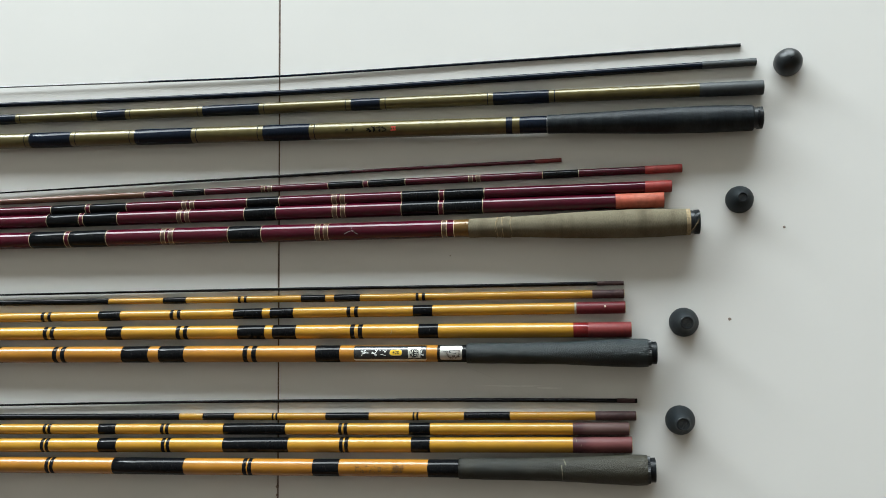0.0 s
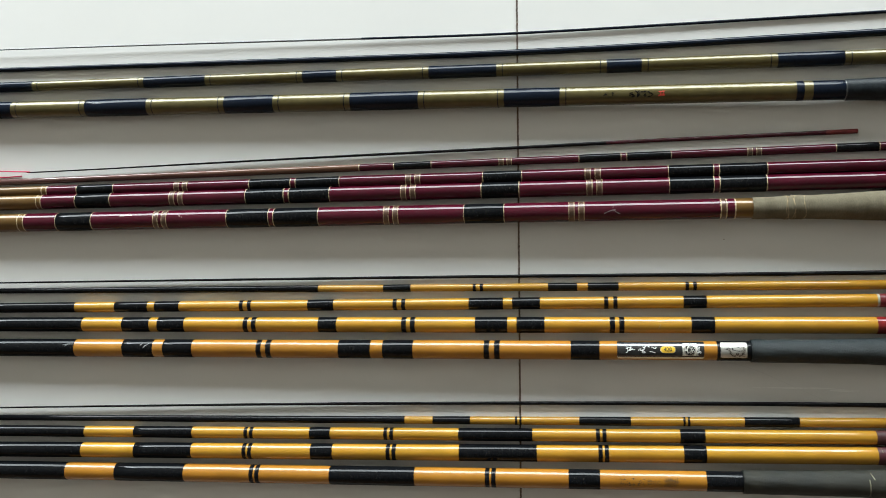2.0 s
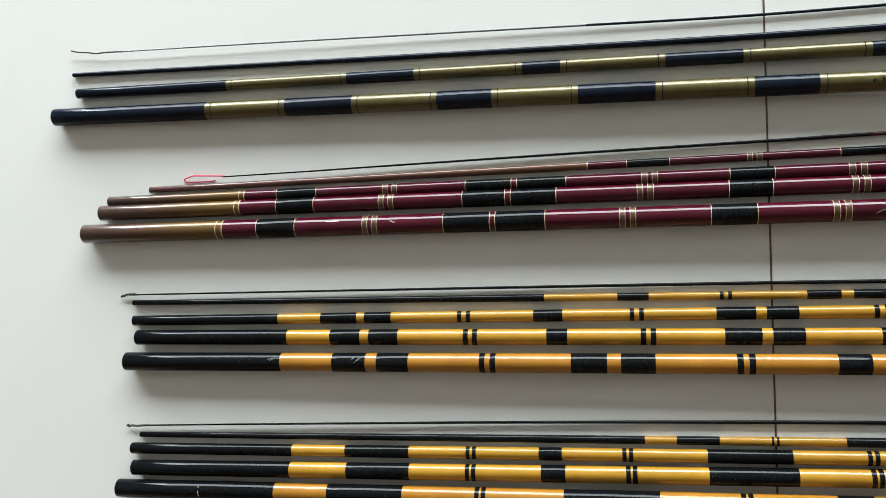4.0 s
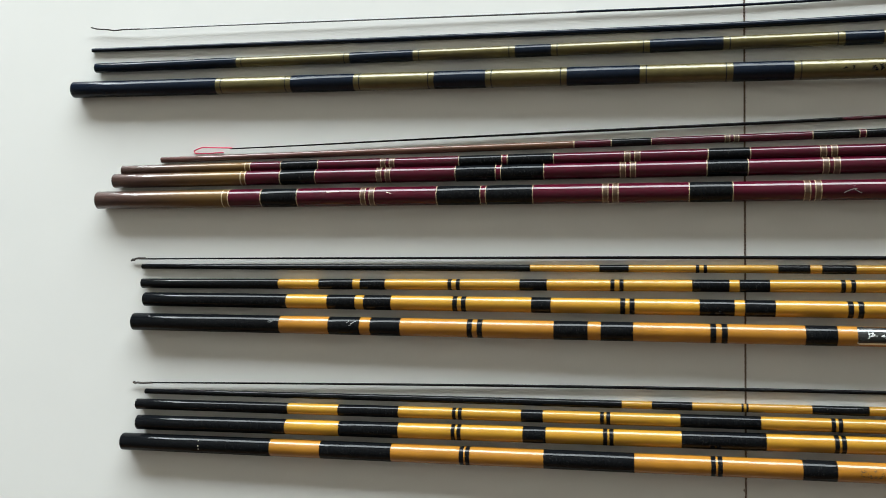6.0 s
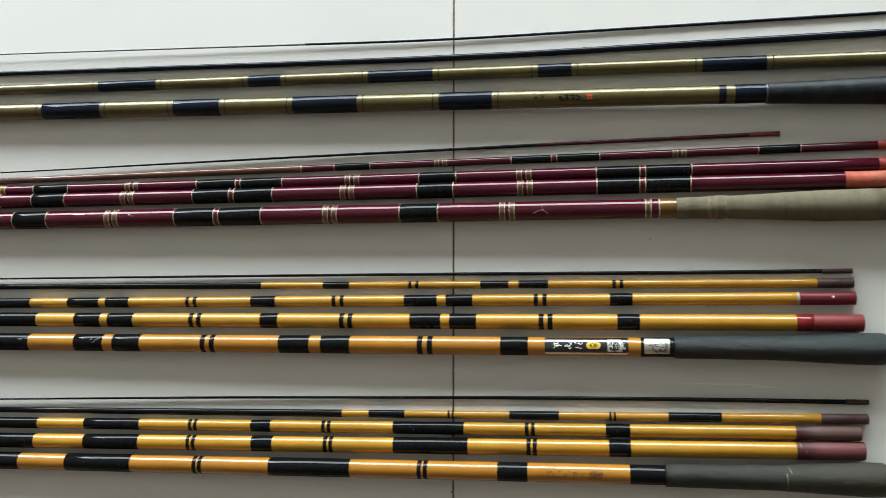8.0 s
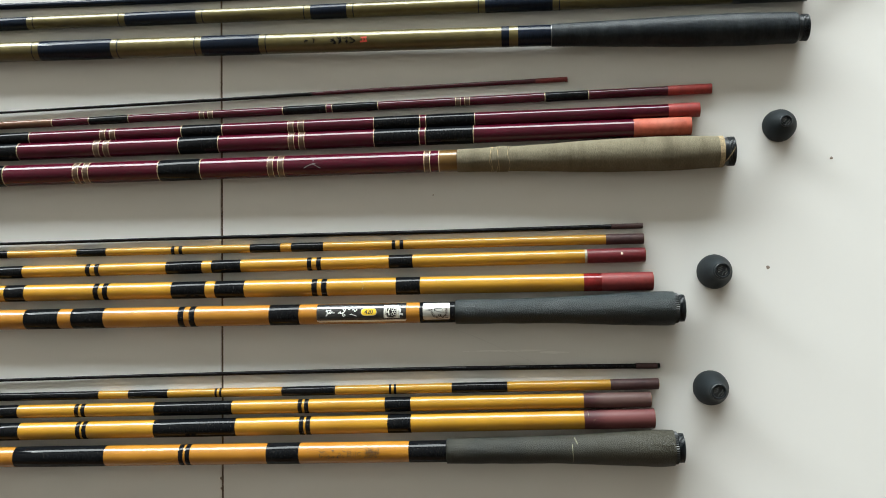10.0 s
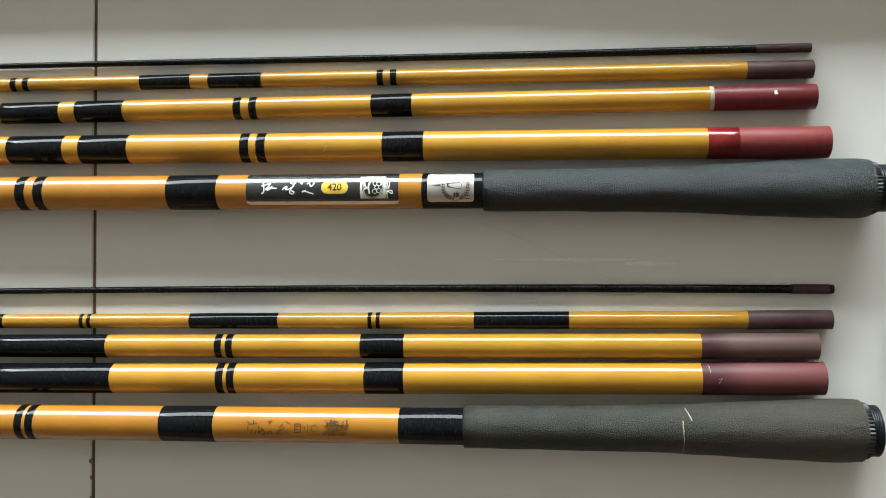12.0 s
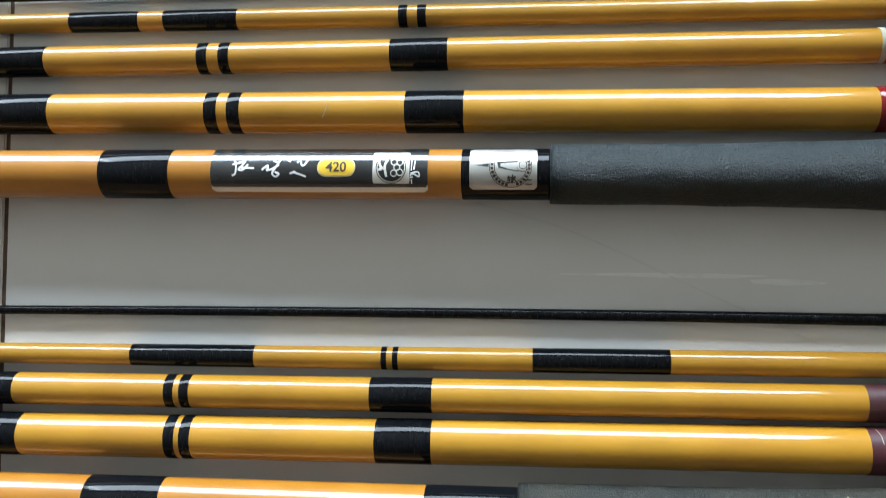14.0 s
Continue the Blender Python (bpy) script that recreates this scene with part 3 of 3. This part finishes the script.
scratch(s, [[(0.681, -0.0030), (0.686, -0.0006), (0.6905, 0.0004)], [(0.6865, -0.001), (0.689, 0.0030)], [(0.688, 0.0003), (0.693, -0.0028), (0.6945, -0.0034)]], 0.0005, R, 0.0001, GREY_LIGHT, "pale chipped scratch")
scratch(s, [[(0.240, 0.0040), (0.252, 0.0044)], [(0.298, 0.003), (0.302, 0.0014)]], 0.0008, R, 0.0001, PALE, "pale chipped scratch")


# ---- the two amber rods
def amber(label, group, left, right, d0, d1, start, bands, pairs, foot, foot_mat, gap, width):
    sec = Section("rod_section", label, group, left, right, d0, d1, AMBER)
    sec.blank()
    sec.mm((0.2, start), *bands)
    sec.pairs(*pairs, gap=gap, width=width)
    sec.ferrule(foot, foot_mat)
    return sec


G = "pieces of the amber rod with the black label"
tip_section("rod_tip", "thin black rod tip with a knotted cord", G,
            [(-0.4740, 0.0583, 0.0032), (-0.3826, 0.0591, 0.003), (-0.1603, 0.0606, 0.0026), (0.0900, 0.0620, 0.0022), (0.2679, 0.0623, 0.002), (0.4059, 0.0631, 0.002), (0.4285, 0.0632, 0.002)],
            0.0014, 0.0038, [(0.0, BLACK)], (24, BROWN_END),
            ("knot", [(-0.4825, 0.0564, 0.002), (-0.4805, 0.0578, 0.0028), (-0.479, 0.057, 0.0032), (-0.4778, 0.0582, 0.003), (-0.474, 0.0589, 0.0032), (-0.467, 0.059, 0.0032)], 0.0010, DARK_CORD))
amber("slim amber rod section with long black front and brown end", G, (-0.4702, 0.0510), (0.4290, 0.0531), 0.0046, 0.0080, 381,
      [(441, 466), (587, 612), (621, 647)], [526, 707], 870, BROWN_END, 6.3, 2.9)
s = amber("amber rod section with black bands and dark red end", G, (-0.4680, 0.0345), (0.4296, 0.0405), 0.0091, 0.0110, 143,
          [(183, 216), (223, 247), (370, 394), (516, 546), (554, 578), (698, 717)], [311, 454, 638], 852, DARK_RED_END, 7.6, 3.6)
s.band(0.8512, 0.853, WORN_EDGE, "worn_edge", 0.00016)
part("chip", bend(strokes([[(0.8785, 0.0012), (0.8798, 0.0014)]], 0.0018), s.radius(0.883), 0.0002), PALE, s.root, "white chip in the paint")
s = amber("thick amber rod section with black bands and red end", G, (-0.4632, 0.0192), (0.4346, 0.0200), 0.0132, 0.0140, 148,
      [(188, 215), (223, 249), (376, 393), (517, 545), (553, 577), (699, 718)], [312, 458, 638], 845, RED_END, 7.8, 4.3)
s.band(0.845, 0.8585, GLOSS_RED, "lacquer_rim", 0.00016)
scratch(s, [[(0.6737, 0.0014), (0.6731, -0.0008), (0.6722, -0.0028)]], 0.00028, s.radius(0.673), 0.0001, TEAR, "pale scratch")

s = Section("rod_handle_section", "amber rod handle section with black label and grip", G, (-0.4732, -0.0026), (0.4565, -0.0009), 0.0164, 0.0160, AMBER_DEEP, 0.0135)
s.blank(0.918)
s.mm((0.2, 153), (201, 231), (241, 269), (406, 435), (446, 473), (609, 633), (728.3, 756.5))
s.pairs(337, 542, gap=9.0, width=4.7)
R = s.radius(0.69)
deg = lambda a: R * radians(a)  # noqa: E731
label = part("label", curved_label(0.6476, 0.7178, deg(-50), deg(70), R, 0.00012), WHITE_LABEL, s.root, "black product label with white border")
part("label_film", curved_label(0.64755, 0.71785, deg(-36), deg(71), R, 0.00020, 0.0006), BLACK_LABEL, label)
cx, cy = 0.6888, deg(9)
bm = bmesh.new()
bm.faces.new([bm.verts.new((x, y, 0)) for x, y in round_rect(cx, cy, 0.0124, 0.0058, 0.0028)])
bmesh.ops.triangulate(bm, faces=bm.faces[:])
bmesh.ops.subdivide_edges(bm, edges=bm.edges[:], cuts=3, use_grid_fill=True)
part("plate_edge", bend(bm, R, 0.00026), CREAM, label)
bm = bmesh.new()
bm.faces.new([bm.verts.new((x, y, 0)) for x, y in round_rect(cx, cy, 0.0115, 0.0049, 0.0024)])
bmesh.ops.triangulate(bm, faces=bm.faces[:])
bmesh.ops.subdivide_edges(bm, edges=bm.edges[:], cuts=3, use_grid_fill=True)
part("plate", bend(bm, R, 0.00032), YELLOW_LABEL, label, "yellow oval plate")
part("number", bend(text_bm("420", 0.0044, cx, cy), R, 0.00040), INK, label, "420")
# brush writing as bars
on = lambda px, py: (0.6476 + (px - 22) * 6.2e-5, R * (math.asin(max(-1, min(1, (165 - py) / 150))) - radians(11)))  # noqa: E731
drawn = lambda lines: [[tuple(q)[:2] for q in smooth_line([(*on(*p), 0) for p in line], 4)] for line in lines]  # noqa: E731
ink = drawn([[(150, 75), (158, 108), (155, 150), (138, 159)], [(138, 98), (170, 90), (208, 78)], [(206, 80), (190, 106), (172, 126), (196, 128), (222, 98)], [(186, 116), (256, 118)],
             [(297, 129), (325, 104), (330, 116), (322, 130), (352, 122), (386, 98)], [(396, 68), (370, 112), (352, 148), (370, 166), (387, 150), (366, 140)], [(354, 76), (388, 92)],
             [(429, 71), (438, 80)], [(440, 84), (448, 75)], [(444, 149), (474, 136)], [(460, 139), (530, 166)], [(479, 86), (498, 80), (506, 101), (520, 100), (537, 74)]])
for glyph in (ink[:4], ink[4:7], ink[7:]):
    tagged(part("character", bend(strokes(glyph, 0.0006), R, 0.00026), WHITE_INK, label, "white brush-like character"), kind="stuff")
part("writing", bend(strokes(drawn([[(48, 150), (56, 178), (66, 160)], [(146, 196), (158, 214)]]), 0.0004), R, 0.00026), GREY_END, label)
part("emblem_plate", curved_label(on(875, 60)[0], on(1064, 60)[0], on(0, 206)[1], on(0, 36)[1], R, 0.00028, 0.0003), WHITE_LABEL, label)
ex, ey = on(969, 116)
bm = bmesh.new()
bm.faces.new([bm.verts.new((x, y, 0)) for x, y in circle_line(ex, ey, 0.0042, 40)[:-1]])
bmesh.ops.triangulate(bm, faces=bm.faces[:])
bmesh.ops.subdivide_edges(bm, edges=bm.edges[:], cuts=2, use_grid_fill=True)
part("emblem_disc", bend(bm, R, 0.00034), BLACK_LABEL, label)
part("emblem_edge", bend(strokes([circle_line(ex, ey, 0.0047)], 0.00025), R, 0.00034), INK, label)
loops = [circle_line(ex + dx, ey + dy, 0.00095, 14) for dx, dy in ((0.0010, 0.0018), (0.0028, 0.0016), (0.0019, 0.0001), (0.0009, -0.0017), (0.0028, -0.0014))]
for loop in loops:
    part("emblem_ring", bend(strokes([loop], 0.00028), R, 0.0004), WHITE_LABEL, label)
part("emblem_bird", bend(strokes(drawn([[(903, 72), (918, 112), (936, 122)], [(954, 64), (938, 108), (946, 166)], [(905, 128), (930, 118)]]), 0.0008), R, 0.0004), WHITE_LABEL, label)
part("emblem_bar", bend(strokes(drawn([[(1074, 206), (1074, 182)], [(1066, 170), (1082, 168)], [(1066, 158), (1084, 150), (1112, 166), (1108, 140), (1070, 146)], [(1074, 132), (1074, 60)], [(1086, 128), (1094, 70)]]), 0.00045), R, 0.00026), WHITE_INK, label)
# silver sticker
on = lambda px, py: (0.6478 + (px - 22) * 5.97e-5, R * (math.asin(max(-1, min(1, (165 - py) / 150))) - radians(11)))  # noqa: E731
R = s.radius(0.75)
sticker = part("sticker", curved_label(on(1415, 60)[0], on(1765, 60)[0], on(0, 240)[1], deg(64), R, 0.00022, 0.0010), SILVER, s.root, "silver sticker with a printed emblem")
ex, ey = on(1628, 108)
part("emblem_rim", bend(strokes([circle_line(ex, ey, 0.0065, 40, 165, 385), circle_line(ex, ey, 0.0050, 40, 165, 385)], 0.0002), R, 0.0003), INK, sticker)
part("emblem_bar", bend(strokes([circle_line(ex, ey, 0.00575, 4, a, a + 8) for a in range(170, 255, 12)] + [circle_line(ex, ey, 0.00575, 4, a, a + 8) for a in range(288, 382, 12)], 0.0009), R, 0.0003), INK, sticker)
part("emblem_rings", bend(strokes([circle_line(ex + 0.0038, ey + 0.0004, 0.0012, 16), circle_line(ex + 0.0038, ey + 0.0004, 0.0020, 20, 200, 440)], 0.0002), R, 0.0003), INK, sticker)
bm = bmesh.new()
bm.faces.new([bm.verts.new((*on(x, y), 0)) for x, y in ((1440, 102), (1515, 93), (1515, 112))])
bm.faces.new([bm.verts.new((*on(x, y), 0)) for x, y in ((1558, 85), (1565, 118), (1670, 138), (1665, 78))])
part("emblem_shape", bend(bm, R, 0.0003), GREY_END, sticker)
part("writing", bend(strokes(drawn([[(1610, 172), (1656, 168)], [(1618, 158), (1624, 196)], [(1612, 186), (1630, 180)], [(1640, 152), (1634, 196)], [(1634, 164), (1656, 188)], [(1652, 162), (1636, 198)]]), 0.0004), R, 0.0003), INK, sticker)
tx, ty = on(1722, 196)
bm = text_bm("11", 0.0028, 0, 0)
for v in bm.verts:
    v.co.x, v.co.y = tx - v.co.y, ty + v.co.x
part("number", bend(bm, R, 0.0003), INK, sticker, "11")
grip_shape(s, 0.7562, 0.922, [(0, 0.0184), (0.06, 0.0188), (0.3, 0.0192), (0.55, 0.0208), (0.8, 0.0248), (0.95, 0.0258), (1, 0.0248)], GRIP_BLACK, 0.00022, "black pebbled rubber grip", pebble=0.00022)
end_wrap(s, 0.7558, 0.0186, 9, 0.00045, GRIP_BLACK)
threaded_plug(s, 0.922, 0.9297, 0.0208)
scratch(s, [[(0.142, 0.0030), (0.147, 0.0042), (0.153, 0.0040)], [(0.144, 0.0018), (0.1465, 0.0030)], [(0.143, 0.0034), (0.1475, 0.0034)]], 0.0007, s.radius(0.15), 0.0001, GREY_TIP, "grey scuff in the lacquer")
scratch(s, [[(0.219, 0.0028), (0.2212, 0.0050)], [(0.223, 0.0018), (0.226, 0.0040), (0.228, 0.0048)], [(0.2215, 0.0005), (0.2235, 0.0012)]], 0.0004, s.radius(0.22), 0.0001, GREY_LIGHT, "pale scuff in the lacquer")

G = "pieces of the plain amber rod"
tip_section("rod_tip", "thin black rod tip with a small knot", G,
            [(-0.4610, -0.0617, 0.0030), (-0.3213, -0.0576, 0.003), (-0.1075, -0.0520, 0.0026), (0.0915, -0.0481, 0.0022), (0.267, -0.0459, 0.002), (0.4226, -0.0452, 0.002), (0.4363, -0.0452, 0.002)],
            0.0014, 0.0040, [(0.0, BLACK)], (16, BROWN_END),
            ("knot", [(-0.476, -0.0624, 0.0028), (-0.4745, -0.0614, 0.0032), (-0.474, -0.0628, 0.003), (-0.4715, -0.062, 0.0028), (-0.4665, -0.0622, 0.003), (-0.4555, -0.0615, 0.003)], 0.0010, DARK_CORD))
amber("slim amber rod section with long black front and dark end", G, (-0.4627, -0.0700), (0.4370, -0.0586), 0.0048, 0.0084, 453,
      [(478, 511), (605, 648.2), (740.6, 784)], [553, 694], 863, BROWN_END, 3.8, 1.8)
s = amber("amber rod section with black bands and brown end", G, (-0.4695, -0.0822), (0.4305, -0.0703), 0.0099, 0.0116, 157,
      [(206, 263), (374, 393), (508, 572), (695, 715.3)], [317, 446, 630], 849, DUSTY_END, 5.3, 3.3)
s = amber("thick amber rod section with black bands and rose end", G, (-0.4666, -0.0993), (0.4326, -0.0843), 0.0137, 0.0146, 153,
          [(205, 261), (373, 393), (506, 573), (694.6, 712.8)], [314, 446, 629], 846, ROSE_END, 5.3, 3.6)
scratch(s, [[(0.8484, 0.0086), (0.8492, 0.0060), (0.8494, 0.0032)], [(0.8522, 0.0002), (0.8543, 0.0012), (0.8528, -0.0012)]], 0.00018, s.radius(0.85), 0.00032, TEAR, "pale scratch")
s = Section("rod_handle_section", "amber rod handle section with worn olive grip", G, (-0.4810, -0.1181), (0.4528, -0.1056), 0.0160, 0.0164, AMBER_DEEP, 0.0138)
s.blank(0.918)
s.mm((0.2, 154), (203, 270), (406, 482), (614, 640), (726, 755.5))
s.pairs(337, 548, gap=5.4, width=3.8)
R = s.radius(0.68)
rnd = random.Random(5)
for x, count, half in ((0.6578, 6, 0.0011), (0.6608, 6, 0.0013), (0.6640, 5, 0.0008), (0.6668, 6, 0.0010), (0.6715, 6, 0.0016), (0.6745, 4, 0.0012)):
    bars = []
    for _ in range(count):
        px, py, a, q = x + rnd.uniform(-half, half), rnd.uniform(-0.0030, 0.0032), rnd.choice((0.1, 1.5, 0.8, -0.6)), rnd.uniform(0.0005, 0.0011)
        bars.append([(px - q * math.cos(a), py - q * math.sin(a)), (px + q * math.cos(a), py + q * math.sin(a))])
    tagged(part("character", bend(strokes(bars, 0.00036), R, 0.0002), INK, s.root, "worn dark brown writing"), kind="stuff")
# the length in metres, written along the rod
four = [[(0.6788, -0.0019), (0.6788, 0.0019)], [(0.6814, -0.0019), (0.6814, 0.0019)], [(0.6788, 0.0019), (0.6814, 0.0019)], [(0.6788, -0.0019), (0.6814, -0.0019)], [(0.6790, 0.0006), (0.6806, 0.0007)], [(0.6790, -0.0006), (0.6806, -0.0007)]]
two = [[(0.6832, -0.0010), (0.6832, 0.0011)], [(0.6848, -0.0021), (0.6849, 0.0020)]]
for glyph in (four, two, [circle_line(0.6878, 0.0, 0.0014, 14, 30, 330)]):
    tagged(part("character", bend(strokes(glyph, 0.00034), R, 0.0002), INK, s.root, "worn dark brown writing"), kind="stuff")
bars = []
for k in range(130):
    px, py, a = 0.6975 + rnd.uniform(-0.0052, 0.0056), rnd.uniform(-0.0036, 0.0034), rnd.uniform(0, 3.1)
    bars.append([(px, py), (px + 0.0009 * math.cos(a), py + 0.0009 * math.sin(a))])
tagged(part("seal", bend(strokes(bars, 0.00030), R, 0.0002), INK, s.root, "worn dark brown seal"), kind="stuff")
grip = grip_shape(s, 0.7555, 0.9265, [(0, 0.0188), (0.08, 0.0192), (0.4, 0.0202), (0.56, 0.0214), (0.75, 0.0246), (0.93, 0.0270), (1, 0.0262)], GRIP_OLIVE, 0.00025, "worn olive grey grip with a pale tear", pebble=0.00020)
for s0, s1, a0, a1, w0, w1 in ((0.8520, 0.8542, 1.12, 0.50, 0.00015, 0.00034), (0.8503, 0.8508, 0.50, -0.36, 0.00026, 0.00018), (0.8508, 0.8506, -0.36, -0.95, 0.00016, 0.00006)):
    q = [(s0 + (s1 - s0) * f + 0.00012 * math.sin(f * 17), 0.01082 * math.sin(a0 + (a1 - a0) * f), 0.01082 * math.cos(a0 + (a1 - a0) * f)) for f in (k / 12 for k in range(13))]
    part("tear", sweep(q, [w0 + (w1 - w0) * k / 12 for k in range(13)], 6), TEAR, grip, "pale tear in the grip")
end_wrap(s, 0.7551, 0.0190, 9, 0.00045, GRIP_OLIVE)
threaded_plug(s, 0.9265, 0.9338, 0.0222)
scratch(s, [[(0.0830, -0.004), (0.0829, 0.0), (0.0826, 0.0050)]], 0.0008, s.radius(0.08), 0.00022, PALE, "pale scratch")


# ---------------------------------------------------------------- end stoppers standing on the floor
def stopper(name, label, x, y, profile, mat, plug=None, lean=(0, 0)):
    root = tagged(new(name), label, "rod stopper", "end stoppers of the rods")
    root.matrix_world = pose(x, y, 0.0001, lean[0], lean[1], 0)
    part("shell", lathe(profile, 40, 0.0001, axis="z"), mat, root)
    if plug:
        z, r = plug
        disc = part("plug", lathe([(z - 0.003, r), (z - 0.0006, r), (z, r - 0.0005), (z, r - 0.0011), (z - 0.0012, r - 0.0016), (z - 0.0012, 0.0002)], 28, axis="z"), PLASTIC, root)
        lines = [[(-r * 0.6, r * 0.30), (r * 0.05, r * 0.52)], [(-r * 0.62, r * 0.08), (r * 0.0, r * 0.26)], [(-r * 0.58, -r * 0.16), (-r * 0.1, r * 0.02)], [(-r * 0.1, -r * 0.6), (r * 0.1, -r * 0.2), (r * 0.4, -r * 0.1), (r * 0.5, r * 0.3)], [(r * 0.3, -r * 0.5), (r * 0.6, -r * 0.15)]]
        bm = strokes(lines, 0.0006, 0.0006)
        for v in bm.verts:
            v.co.z += z - 0.00125
        part("moulded_mark", bm, GREY_TIP, disc)
    return root


DOME = [(0, 0.0124), (0.0006, 0.0130), (0.004, 0.0134), (0.009, 0.0128), (0.013, 0.0114), (0.0165, 0.0090), (0.019, 0.0058), (0.0203, 0.0026), (0.0206, 0.0011), (0.0190, 0.0009), (0.0186, 0.0002)]
stopper("rod_stopper", "shiny black domed rod stopper with a small hole", 0.5807, 0.2626, [(z, r * 0.94) for z, r in DOME], PLASTIC)
STUB = [(0, 0.0120), (0.0006, 0.0124), (0.003, 0.0124), (0.008, 0.0117), (0.013, 0.0100), (0.017, 0.0078), (0.020, 0.0054), (0.021, 0.0046), (0.0212, 0.0002)]
stopper("rod_stopper", "small black domed rod stopper with worn top", 0.5343, 0.1379, STUB, RUBBER, (0.0222, 0.0046))
CONE = [(0, 0.0126), (0.0006, 0.0131), (0.003, 0.0133), (0.007, 0.0127), (0.011, 0.0115), (0.015, 0.0099), (0.019, 0.0083), (0.023, 0.0070), (0.027, 0.0063), (0.0294, 0.0061), (0.0300, 0.0057), (0.0300, 0.0002)]
stopper("rod_stopper", "matte black conical rod stopper, narrow end up", 0.4817, 0.0264, CONE, RUBBER, (0.0318, 0.0058))
stopper("rod_stopper", "matte black conical rod stopper, narrow end up", 0.4760, -0.0622, CONE, RUBBER, (0.0318, 0.0058))


# ---------------------------------------------------------------- specks and marks on the floor
def speck(name, label, x, y, rx, ry, mat, seed, high=0.0005):
    rnd = random.Random(seed)
    bm = bmesh.new()
    n = 12
    edge = [bm.verts.new((rx * math.cos(2 * math.pi * k / n) * rnd.uniform(0.7, 1.2), ry * math.sin(2 * math.pi * k / n) * rnd.uniform(0.7, 1.2), 0)) for k in range(n)]
    top = bm.verts.new((0, 0, high))
    for k in range(n):
        bm.faces.new((edge[k], edge[(k + 1) % n], top))
    bm.faces.new(edge)
    ob = finish(name, bm, mat)
    ob.location = (x, y, 0.0001)
    return tagged(ob, label, "dirt")


for k, (x, y, r) in enumerate(((0.5226, 0.0291, 0.0014), (0.5730, 0.1120, 0.0012), (0.2652, 0.0920, 0.0006))):
    speck("dirt_speck", "small brown speck of dirt on the tile", x, y, r, r, SPECK, k)
for k, (y, r) in enumerate(((-0.1315, 0.0015), (-0.1500, 0.0016), (-0.1580, 0.0018), (-0.1395, 0.0011))):
    speck("dirt_speck", "dark crumb of dirt beside the tile joint", 0.0905, y, r * 0.7, r, SPECK, 10 + k)
speck("dry_smear", "faint pale dried smear on the tile", 0.3215, -0.0324, 0.036, 0.0008, SMEAR, 21, 0.00005)
speck("dry_smear", "faint pale dried smear on the tile", 0.3580, -0.0340, 0.011, 0.0012, SMEAR, 22, 0.00005)
bm = strokes([[tuple(p)[:2] for p in smooth_line([(0.258, -0.0091, 0), (0.290, -0.0185, 0), (0.330, -0.0365, 0), (0.368, -0.0535, 0)], 6)]], 0.0006, 0.00003)
ob = finish("hairline_mark", bm, FAINT)
ob.location.z = 0.0001
tagged(ob, "faint grey hairline mark on the tile", "mark")

# ---------------------------------------------------------------- floor tiles
me = bpy.data.meshes.new("tile")
bm = box_bm(JOINT / 2, 0.8 - JOINT / 2, JOINT / 2, 0.8 - JOINT / 2, -0.008, 0.0, 0.0005)
bm.to_mesh(me)
bm.free()
me.materials.append(TILE)
for i in range(12):
    for j in range(9):
        tile = new("tile", me)
        tile.parent = FLOOR
        tile.location = (X0 + 0.8 * i, Y0 + 0.8 * j, 0)
